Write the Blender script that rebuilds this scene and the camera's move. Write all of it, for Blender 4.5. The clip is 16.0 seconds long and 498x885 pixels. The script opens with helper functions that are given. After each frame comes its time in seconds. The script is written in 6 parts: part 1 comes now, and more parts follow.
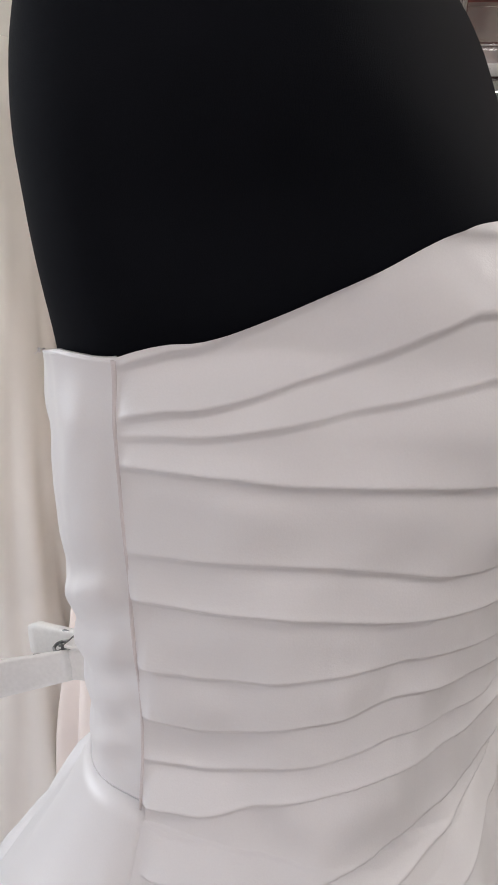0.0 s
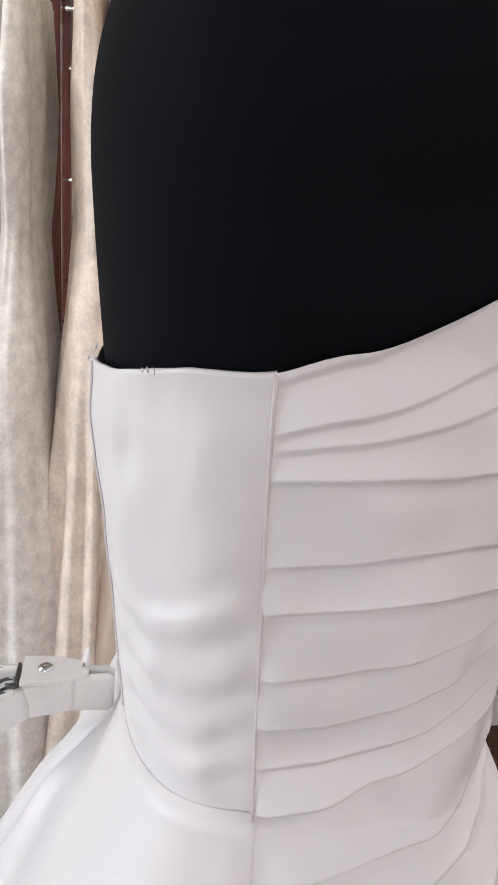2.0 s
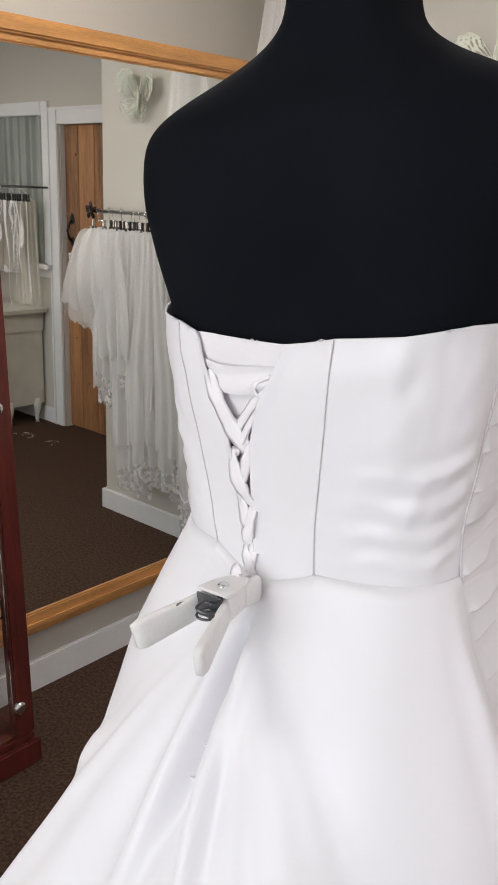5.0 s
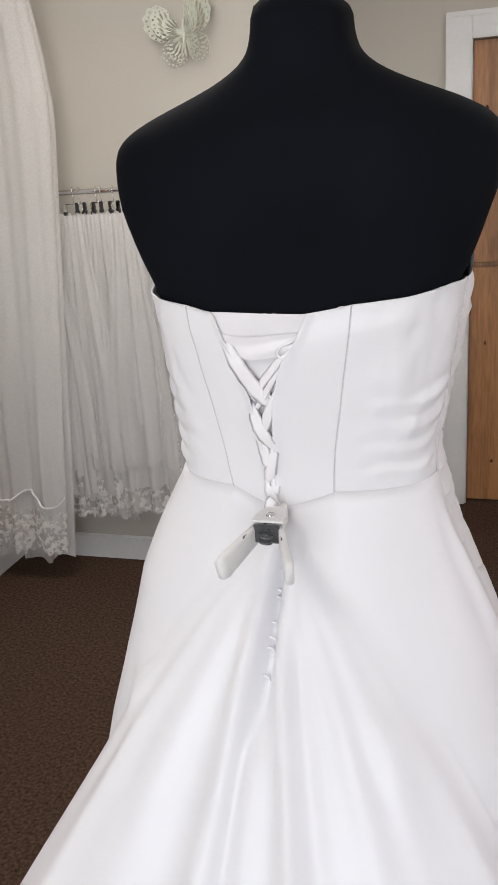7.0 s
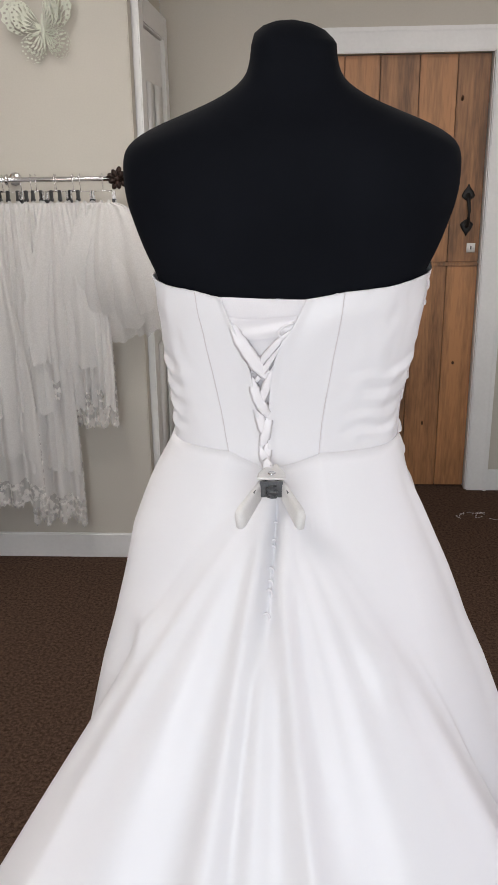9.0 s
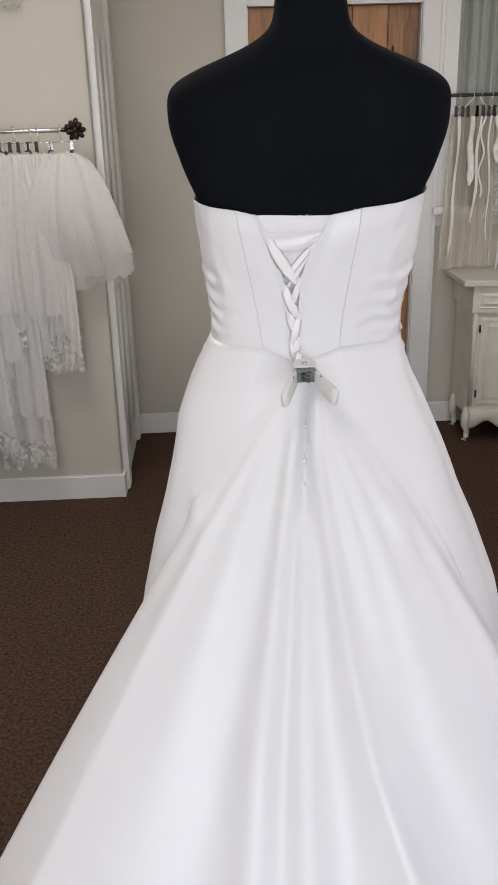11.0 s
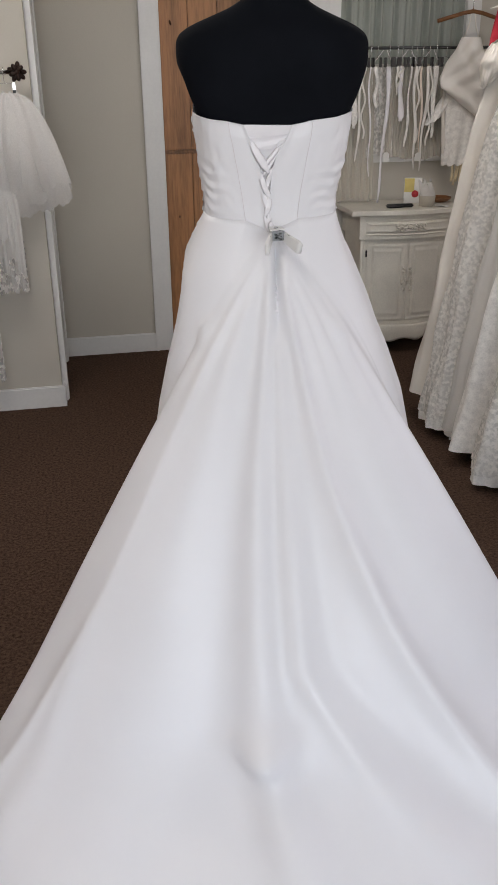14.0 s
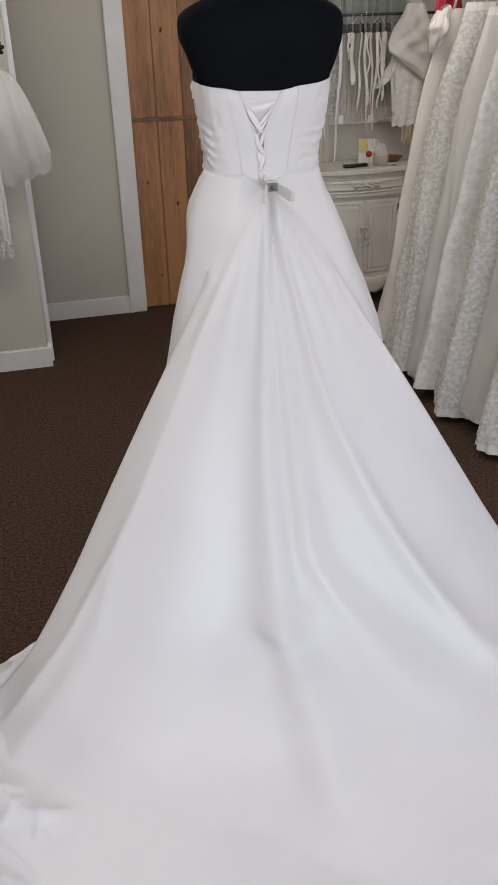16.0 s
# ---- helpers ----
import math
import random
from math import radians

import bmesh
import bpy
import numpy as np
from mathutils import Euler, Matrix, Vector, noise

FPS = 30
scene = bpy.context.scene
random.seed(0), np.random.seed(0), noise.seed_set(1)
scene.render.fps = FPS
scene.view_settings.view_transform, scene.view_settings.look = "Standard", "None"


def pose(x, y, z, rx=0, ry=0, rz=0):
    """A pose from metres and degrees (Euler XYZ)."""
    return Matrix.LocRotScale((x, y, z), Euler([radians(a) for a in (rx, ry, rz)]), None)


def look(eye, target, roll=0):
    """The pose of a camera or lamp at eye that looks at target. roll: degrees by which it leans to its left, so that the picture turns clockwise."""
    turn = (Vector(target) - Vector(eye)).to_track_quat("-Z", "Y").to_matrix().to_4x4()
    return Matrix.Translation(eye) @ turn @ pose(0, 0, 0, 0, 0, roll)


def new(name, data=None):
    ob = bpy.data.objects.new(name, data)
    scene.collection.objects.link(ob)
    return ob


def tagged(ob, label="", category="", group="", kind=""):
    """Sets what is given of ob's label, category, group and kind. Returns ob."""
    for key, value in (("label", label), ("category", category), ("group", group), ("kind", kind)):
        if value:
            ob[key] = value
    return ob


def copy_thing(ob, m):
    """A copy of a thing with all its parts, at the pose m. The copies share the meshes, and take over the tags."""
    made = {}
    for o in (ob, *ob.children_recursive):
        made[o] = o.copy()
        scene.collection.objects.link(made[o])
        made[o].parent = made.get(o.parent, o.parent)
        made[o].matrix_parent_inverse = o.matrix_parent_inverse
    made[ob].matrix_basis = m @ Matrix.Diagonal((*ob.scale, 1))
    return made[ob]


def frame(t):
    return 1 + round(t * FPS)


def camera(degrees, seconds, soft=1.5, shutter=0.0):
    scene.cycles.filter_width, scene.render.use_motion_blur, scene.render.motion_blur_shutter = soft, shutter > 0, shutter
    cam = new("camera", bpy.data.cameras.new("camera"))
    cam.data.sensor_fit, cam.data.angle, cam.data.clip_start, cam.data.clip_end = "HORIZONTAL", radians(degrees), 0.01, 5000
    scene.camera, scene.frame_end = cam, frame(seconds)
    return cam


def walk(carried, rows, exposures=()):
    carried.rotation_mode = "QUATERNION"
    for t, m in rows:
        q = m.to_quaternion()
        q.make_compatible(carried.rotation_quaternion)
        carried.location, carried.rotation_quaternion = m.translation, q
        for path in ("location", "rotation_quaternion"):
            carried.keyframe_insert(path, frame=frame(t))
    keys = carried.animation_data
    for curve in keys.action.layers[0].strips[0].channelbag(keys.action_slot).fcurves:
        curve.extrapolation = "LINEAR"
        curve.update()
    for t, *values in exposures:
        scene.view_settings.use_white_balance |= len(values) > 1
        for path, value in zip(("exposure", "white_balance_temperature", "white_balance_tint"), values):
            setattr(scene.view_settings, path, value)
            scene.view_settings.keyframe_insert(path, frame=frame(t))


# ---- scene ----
cam = camera(32.4, 16.0)
PATH = [
    (0, (0.421, 0.091, 1.498), (-1.433, -0.48, 1.011), 4.0),
    (0.5, (0.462, 0.044, 1.504), (-1.459, -0.255, 1.036), 4.0),
    (1, (0.479, -0.006, 1.503), (-1.463, -0.122, 1.037), 4.2),
    (1.5, (0.462, -0.045, 1.493), (-1.474, -0.015, 0.992), 4.2),
    (2, (0.435, -0.098, 1.502), (-1.48, 0.167, 0.988), 3.1),
    (2.5, (0.422, -0.144, 1.507), (-1.45, 0.336, 0.99), 3.2),
    (3, (0.436, -0.219, 1.508), (-1.356, 0.507, 0.997), 4.4),
    (3.2, (0.446, -0.299, 1.504), (-1.275, 0.606, 1.035), 5.0),
    (3.5, (0.482, -0.388, 1.517), (-1.173, 0.623, 1.024), 3.9),
    (4, (0.493, -0.494, 1.525), (-1.051, 0.679, 1.034), 3.2),
    (4.5, (0.433, -0.559, 1.521), (-0.958, 0.787, 1.02), 0.4),
    (4.7, (0.416, -0.586, 1.518), (-0.919, 0.818, 1.02), 0.1),
    (6.8, (0.187, -0.913, 1.558), (-0.421, 0.895, 0.959), -3.2),
    (7, (0.173, -0.92, 1.567), (-0.383, 0.9, 0.949), -3.8),
    (7.5, (0.114, -0.969, 1.577), (-0.225, 0.899, 0.948), -2.3),
    (8, (0.031, -1.042, 1.584), (-0.155, 0.85, 0.964), -1.6),
    (8.5, (-0.01, -1.072, 1.582), (-0.128, 0.822, 0.951), -2.2),
    (9, (-0.018, -1.088, 1.583), (-0.125, 0.805, 0.945), -0.8),
    (11.3, (-0.181, -1.377, 1.565), (-0.089, 0.478, 0.822), -1.3),
    (11.5, (-0.182, -1.428, 1.568), (-0.086, 0.424, 0.818), -0.8),
    (12, (-0.209, -1.561, 1.576), (-0.093, 0.288, 0.823), -0.7),
    (12.5, (-0.303, -1.612, 1.573), (-0.075, 0.221, 0.805), -0.6),
    (13, (-0.378, -1.608, 1.561), (-0.07, 0.2, 0.764), -2.1),
    (13.5, (-0.403, -1.718, 1.56), (-0.066, 0.083, 0.758), -1.7),
    (14, (-0.446, -1.908, 1.55), (-0.101, -0.116, 0.732), -0.6),
    (14.5, (-0.502, -1.95, 1.559), (-0.175, -0.163, 0.723), -0.4),
    (15, (-0.573, -1.947, 1.558), (-0.192, -0.184, 0.694), -1.9),
    (15.5, (-0.67, -2.128, 1.549), (-0.208, -0.385, 0.685), -1.2),
    (16, (-0.641, -2.196, 1.572), (-0.198, -0.455, 0.692), -1.9),
]
walk(cam, [(t, look(eye, target, roll)) for t, eye, target, roll in PATH], ((0, 0.08), (1, 0.30), (2.5, 0.22), (4.5, 0.22), (7, 0.14), (9, 0.12), (11.5, -0.04), (14, -0.22), (16, -0.25)))


# ---- light ----
world = bpy.data.worlds.new("world")
scene.world = world
world.use_nodes = True
wn = world.node_tree
sky = wn.nodes.new("ShaderNodeTexSky")
sky.sky_type, sky.sun_disc = "NISHITA", False
sky.sun_elevation, sky.sun_rotation = radians(38), radians(150)
wn.links.new(sky.outputs["Color"], wn.nodes["Background"].inputs["Color"])
wn.nodes["Background"].inputs["Strength"].default_value = 0.12
scene.view_settings.exposure = 0.0


def window_light(name, at, target, w, h, watts, colour):
    ob = new(name, bpy.data.lights.new(name, "AREA"))
    ob.data.shape, ob.data.size, ob.data.size_y, ob.data.energy = "RECTANGLE", w, h, watts
    ob.data.color = colour
    ob.matrix_world = look(at, target)
    return ob


LW, DW, PY, PX, RW, BW, CH = -1.82, 2.905, 2.125, -0.595, 2.6, -4.6, 2.6
# daylight in the shop window and in the window of the east wall
window_light("window_light_south", (-0.2, BW - 0.02, 1.45), (-0.2, 0, 1.3), 3.0, 1.9, 84, (0.838, 0.900, 1.0))
window_light("window_light_east", (RW + 0.02, -0.45, 1.5), (0, -0.45, 1.2), 2.9, 1.3, 15, (1.0, 0.845, 0.865))
# fill lamps added at the ceiling, out of view, to brighten the room
FILL_LAMPS = ((0.9, 1.3, 8), (-0.9, 0.9, 11.5), (-0.55, -1.25, 7))
for lx, ly, watts in FILL_LAMPS:
    window_light("ceiling_fill_light", (lx, ly, CH - 0.062), (lx, ly, 0), 0.55, 0.55, watts, (1.0, 0.945, 0.925))

# ---- materials ----
def mat(name, col, rough=0.6, metal=0.0, var=0.06, scale=6.0, fine=90.0, bump=0.1, sheen=0.0, spec=0.5, coat=0.0, stretch=None, wave=None, rnd=0.0, aniso=0.0):
    """A surface with variation at two scales and a fine relief. Sizes in 1/m; rnd: how much each piece differs."""
    m = bpy.data.materials.new(name)
    m.use_nodes = True
    nt = m.node_tree
    b = nt.nodes["Principled BSDF"]
    tc = nt.nodes.new("ShaderNodeTexCoord")
    mp = nt.nodes.new("ShaderNodeMapping")
    if stretch:
        mp.inputs["Scale"].default_value = stretch
    nt.links.new(tc.outputs["Object"], mp.inputs["Vector"])
    n1 = nt.nodes.new("ShaderNodeTexNoise")
    n1.inputs["Scale"].default_value, n1.inputs["Detail"].default_value = scale, 5
    n2 = nt.nodes.new("ShaderNodeTexNoise")
    n2.inputs["Scale"].default_value, n2.inputs["Detail"].default_value = fine, 4
    for n in (n1, n2):
        nt.links.new(mp.outputs["Vector"], n.inputs["Vector"])
    add = nt.nodes.new("ShaderNodeMath")
    add.operation = "MULTIPLY_ADD"
    nt.links.new(n2.outputs["Fac"], add.inputs[0])
    add.inputs[1].default_value = 0.6
    nt.links.new(n1.outputs["Fac"], add.inputs[2])
    fac = add.outputs[0]
    if rnd:
        oi = nt.nodes.new("ShaderNodeObjectInfo")
        a2 = nt.nodes.new("ShaderNodeMath")
        a2.operation = "MULTIPLY_ADD"
        nt.links.new(oi.outputs["Random"], a2.inputs[0])
        a2.inputs[1].default_value = rnd
        nt.links.new(fac, a2.inputs[2])
        a3 = nt.nodes.new("ShaderNodeMath")
        a3.operation = "SUBTRACT"
        nt.links.new(a2.outputs[0], a3.inputs[0])
        a3.inputs[1].default_value = rnd / 2
        fac = a3.outputs[0]
    ramp = nt.nodes.new("ShaderNodeValToRGB")
    e = ramp.color_ramp.elements
    e[0].position, e[1].position = 0.5, 1.0
    e[0].color = (*[max(0, c * (1 - 2 * var)) for c in col], 1)
    e[1].color = (*[min(1, c * (1 + 2 * var)) for c in col], 1)
    nt.links.new(fac, ramp.inputs["Fac"])
    nt.links.new(ramp.outputs["Color"], b.inputs["Base Color"])
    b.inputs["Roughness"].default_value, b.inputs["Metallic"].default_value = rough, metal
    b.inputs["Specular IOR Level"].default_value = spec
    b.inputs["Sheen Weight"].default_value = sheen
    b.inputs["Coat Weight"].default_value = coat
    b.inputs["Anisotropic"].default_value = aniso
    if bump:
        bp = nt.nodes.new("ShaderNodeBump")
        bp.inputs["Strength"].default_value, bp.inputs["Distance"].default_value = bump, 0.002
        nt.links.new(n2.outputs["Fac"], bp.inputs["Height"])
        nt.links.new(bp.outputs["Normal"], b.inputs["Normal"])
    return m


def net(name, col, cover, lace=0.0, scale=60.0):
    """Thin cloth that lets part of the light through; lace: holes between dense motifs."""
    m = bpy.data.materials.new(name)
    m.use_nodes = True
    nt = m.node_tree
    b, out = nt.nodes["Principled BSDF"], nt.nodes["Material Output"]
    b.inputs["Base Color"].default_value, b.inputs["Roughness"].default_value = (*col, 1), 0.8
    b.inputs["Sheen Weight"].default_value = 0.2
    tr, mix = nt.nodes.new("ShaderNodeBsdfTransparent"), nt.nodes.new("ShaderNodeMixShader")
    tl, mx = nt.nodes.new("ShaderNodeBsdfTranslucent"), nt.nodes.new("ShaderNodeMixShader")
    tl.inputs["Color"].default_value = (*col, 1)
    mx.inputs[0].default_value = 0.3
    nt.links.new(b.outputs[0], mx.inputs[1])
    nt.links.new(tl.outputs[0], mx.inputs[2])
    nt.links.new(tr.outputs[0], mix.inputs[1])
    nt.links.new(mx.outputs[0], mix.inputs[2])
    tc = nt.nodes.new("ShaderNodeTexCoord")
    vo = nt.nodes.new("ShaderNodeTexNoise")
    vo.inputs["Detail"].default_value = 4 if lace else 2
    vo.inputs["Scale"].default_value = scale
    nt.links.new(tc.outputs["Object"], vo.inputs["Vector"])
    mr = nt.nodes.new("ShaderNodeMapRange")
    nt.links.new(vo.outputs[0], mr.inputs["Value"])
    mr.inputs["From Min"].default_value, mr.inputs["From Max"].default_value = (0.51 - 0.05 / lace, 0.51 + 0.05 / lace) if lace else (0.3, 0.7)
    mr.inputs["To Min"].default_value, mr.inputs["To Max"].default_value = (cover, 1.0) if lace else (cover * 0.94, min(1, cover * 1.06))
    nt.links.new(mr.outputs[0], mix.inputs[0])
    nt.links.new(mix.outputs[0], out.inputs[0])
    return m


def glass(name, col=(1, 1, 1)):
    m = bpy.data.materials.new(name)
    m.use_nodes = True
    b = m.node_tree.nodes["Principled BSDF"]
    b.inputs["Base Color"].default_value = (*col, 1)
    b.inputs["Transmission Weight"].default_value, b.inputs["Roughness"].default_value, b.inputs["IOR"].default_value = 1.0, 0.01, 1.45
    return m


def lamp_skin(name, col, power):
    m = bpy.data.materials.new(name)
    m.use_nodes = True
    b = m.node_tree.nodes["Principled BSDF"]
    b.inputs["Emission Color"].default_value, b.inputs["Emission Strength"].default_value = (*col, 1), power
    return m


SATIN = mat("white_satin", (0.815, 0.808, 0.828), 0.37, var=0.010, scale=5, fine=1200, bump=0.05, sheen=0.06, spec=0.5)
SEAM_THREAD = mat("seam_thread", (0.70, 0.655, 0.665), 0.7, var=0.03, scale=30, fine=700, bump=0.1)
RIBBON = mat("white_ribbon", (0.86, 0.84, 0.86), 0.35, var=0.01, scale=20, fine=900, bump=0.05)
LINING = mat("white_lining", (0.84, 0.82, 0.84), 0.7, var=0.02, scale=20, fine=700, bump=0.1)
BLACK = mat("black_jersey", (0.0066, 0.0074, 0.0100), 0.75, var=0.10, scale=9, fine=1800, bump=0.10, spec=0.025, sheen=0.004)
CARPET = mat("brown_carpet", (0.066, 0.041, 0.029), 0.95, var=0.36, scale=95, fine=260, bump=1.0, spec=0.05)
WALL = mat("grey_beige_paint", (0.572, 0.542, 0.480), 0.85, var=0.018, scale=1.5, fine=160, bump=0.12, spec=0.2)
WHITE = mat("white_gloss_paint", (0.80, 0.80, 0.79), 0.35, var=0.02, scale=4, fine=70, bump=0.08)
CEIL = mat("white_ceiling", (0.8, 0.79, 0.76), 0.9, var=0.02)
PINE = mat("waxed_pine", (0.305, 0.145, 0.060), 0.45, var=0.26, scale=1.3, fine=11, bump=0.12, stretch=(10, 10, 1), rnd=0.36)
PINE_FRAME = mat("varnished_pine", (0.52, 0.26, 0.09), 0.35, var=0.14, scale=3, fine=40, bump=0.06, stretch=(12, 1.2, 12))
KNOT = mat("pine_knot", (0.125, 0.050, 0.020), 0.5, var=0.2, scale=60, fine=300)
MAHOG = mat("mahogany", (0.098, 0.019, 0.015), 0.28, var=0.25, scale=3, fine=50, bump=0.04, stretch=(10, 10, 1), coat=0.3)
CLAMP = mat("grey_plastic", (0.77, 0.76, 0.74), 0.45, var=0.03, scale=25, fine=400, bump=0.05)
STEEL = mat("steel", (0.62, 0.62, 0.62), 0.22, 1.0, var=0.05, scale=30, fine=400, bump=0.02)
CHROME = mat("chrome", (0.75, 0.75, 0.76), 0.12, 1.0, var=0.03, scale=30, fine=300, bump=0)
DARKMETAL = mat("dark_clip", (0.03, 0.03, 0.03), 0.4, var=0.1, scale=60, fine=300)
IRON = mat("black_iron", (0.012, 0.011, 0.011), 0.5, 0.3, var=0.2, scale=40, fine=200, bump=0.3)
CREAM = mat("cream_paint", (0.68, 0.65, 0.57), 0.42, var=0.05, scale=8, fine=120, bump=0.1)
GREEN = mat("green_velvet", (0.006, 0.038, 0.026), 0.8, var=0.2, scale=10, fine=900, bump=0.15, sheen=0.04, spec=0.15)
BLACKVEL = mat("black_velvet", (0.009, 0.012, 0.012), 0.85, var=0.15, scale=10, fine=900, bump=0.15, sheen=0.03, spec=0.15)
CRYSTAL = mat("silver_crystals", (0.66, 0.62, 0.57), 0.18, 0.75, var=0.3, scale=120, fine=900, bump=0.2)
PEARL = mat("pearl", (0.72, 0.66, 0.56), 0.25, var=0.1, scale=60, fine=400, coat=0.5)
PEACH = mat("peach_petal", (0.66, 0.36, 0.24), 0.7, var=0.12, scale=60, fine=300)
IVORYFLOWER = mat("ivory_petal", (0.70, 0.60, 0.45), 0.7, var=0.12, scale=60, fine=300)
LEAFGREY = mat("silvered_leaf", (0.36, 0.37, 0.34), 0.5, var=0.2, scale=60, fine=300)
PAPER = mat("white_card", (0.78, 0.77, 0.74), 0.7, var=0.03, scale=30, fine=300)
YELLOW = mat("yellow_card", (0.75, 0.62, 0.22), 0.7, var=0.04, scale=30, fine=300)
RED = mat("red_print", (0.55, 0.04, 0.05), 0.6, var=0.05, scale=30, fine=300)
BOXWHITE = mat("white_leatherette", (0.60, 0.58, 0.53), 0.5, var=0.05, scale=20, fine=500, bump=0.15)
WOODBOX = mat("brown_wood", (0.20, 0.085, 0.03), 0.45, var=0.2, scale=10, fine=80, bump=0.1, stretch=(1, 8, 8))
PALEGREEN = mat("pale_green_card", (0.66, 0.68, 0.58), 0.75, var=0.05, scale=15, fine=200)
CHAMPAGNE = mat("champagne_satin", (0.80, 0.69, 0.59), 0.38, var=0.05, scale=6, fine=900, bump=0.06)
BROWNSATIN = mat("tan_satin", (0.27, 0.15, 0.09), 0.4, var=0.1, scale=6, fine=900, bump=0.06)
IVORY = mat("ivory_satin", (0.86, 0.83, 0.78), 0.42, var=0.03, scale=6, fine=900, bump=0.06)
PEACHLACE = mat("peach_lace", (0.85, 0.70, 0.60), 0.7, var=0.08, scale=30, fine=160, bump=0.35)
BLUSH = mat("blush_chiffon", (0.88, 0.79, 0.74), 0.7, var=0.04, scale=6, fine=900, bump=0.06)
LACE = mat("ivory_lace", (0.84, 0.82, 0.78), 0.75, var=0.085, scale=40, fine=170, bump=0.35)
TANLACE = mat("champagne_lace", (0.82, 0.73, 0.65), 0.6, var=0.10, scale=26, fine=150, bump=0.4)
CREAMSATIN = mat("cream_satin", (0.80, 0.755, 0.685), 0.42, var=0.03, scale=6, fine=900, bump=0.06)
SHEER = net("ecru_sheer", (0.78, 0.73, 0.63), 0.58, scale=160)
LACE_OVER = net("ivory_lace_overlay", (0.86, 0.84, 0.80), 0.66, lace=0.5, scale=60)
TULLE = net("white_tulle", (0.90, 0.89, 0.87), 0.62, scale=200)
TULLE_LACE = net("lace_edge", (0.85, 0.83, 0.80), 0.40, lace=1.0, scale=42)
VOILE = mat("grey_green_voile", (0.36, 0.385, 0.35), 0.8, var=0.05, scale=5, fine=300, bump=0.1)
PLASTIC = mat("black_plastic", (0.012, 0.012, 0.013), 0.35, var=0.1, scale=40, fine=300)
CLEAR = glass("clear_glass")
TINTED = glass("shelf_glass", (0.86, 0.95, 0.91))
MIRROR = mat("mirror_silver", (0.86, 0.88, 0.86), 0.015, 1.0, var=0.0, bump=0)
REDSATIN = mat("red_satin", (0.45, 0.02, 0.04), 0.45, var=0.08, scale=12, fine=600)
# glowing face of the added ceiling panels
DIFFUSER = lamp_skin("fill_lamp_diffuser", (1.0, 0.93, 0.86), 3.0)


# ---- building helpers ----
def part(name, shape, material, parent=None, label="", smooth_shade=True):
    """Links a bmesh, or (points, faces), as one mesh object under a thing or a part."""
    me = bpy.data.meshes.new(name)
    if isinstance(shape, tuple):
        me.from_pydata(shape[0], [], shape[1])
    else:
        shape.to_mesh(me)
        shape.free()
    me.materials.append(material)
    if smooth_shade:
        me.polygons.foreach_set("use_smooth", [True] * len(me.polygons))
    ob = new(name, me)
    if parent:
        ob.parent = parent
    if label:
        ob["label"] = label
    return ob


def thing(name, at, label, category, group="", kind="", rz=0.0):
    e = new(name)
    e.matrix_basis = pose(*at, 0, 0, rz)
    return tagged(e, label, category, group, kind)


def box(bm, x0, x1, y0, y1, z0, z1, bevel=0.0, m=None):
    t = Matrix.Translation(((x0 + x1) / 2, (y0 + y1) / 2, (z0 + z1) / 2)) @ Matrix.Diagonal((abs(x1 - x0), abs(y1 - y0), abs(z1 - z0), 1))
    r = bmesh.ops.create_cube(bm, size=1, matrix=(m @ t) if m else t)
    if bevel:
        es = {e for v in r["verts"] for e in v.link_edges}
        bmesh.ops.bevel(bm, geom=list(es), offset=bevel, segments=2, affect="EDGES", clamp_overlap=True)
    return bm


def boxes(*dims, bevel=0.0, m=None):
    bm = bmesh.new()
    for d in dims:
        box(bm, *d, bevel=bevel, m=m)
    return bm


def sheet(nu, nv, f, wrap=False):
    """A sheet of nu x nv points f(u, v), u and v in 0..1; closed round u with wrap."""
    pts = [f(i / (nu if wrap else nu - 1), j / (nv - 1)) for j in range(nv) for i in range(nu)]
    n = nu if wrap else nu - 1
    faces = [(j * nu + i, j * nu + (i + 1) % nu, (j + 1) * nu + (i + 1) % nu, (j + 1) * nu + i) for j in range(nv - 1) for i in range(n)]
    return pts, faces


def lathe(profile, seg=24, at=(0, 0, 0), axis="z"):
    """A turned piece from (radius, height) pairs, closed at both ends."""
    bm = bmesh.new()
    rings = []
    for r, h in profile:
        ring_v = []
        for i in range(seg):
            a = 2 * math.pi * i / seg
            p = (r * math.cos(a), r * math.sin(a), h)
            if axis == "x":
                p = (p[2], p[0], p[1])
            elif axis == "y":
                p = (p[0], p[2], p[1])
            ring_v.append(bm.verts.new(Vector(p) + Vector(at)))
        rings.append(ring_v)
    for a, b in zip(rings, rings[1:]):
        for i in range(seg):
            bm.faces.new((a[i], a[(i + 1) % seg], b[(i + 1) % seg], b[i]))
    bm.faces.new(rings[0][::-1])
    bm.faces.new(rings[-1])
    bmesh.ops.recalc_face_normals(bm, faces=bm.faces)
    return bm


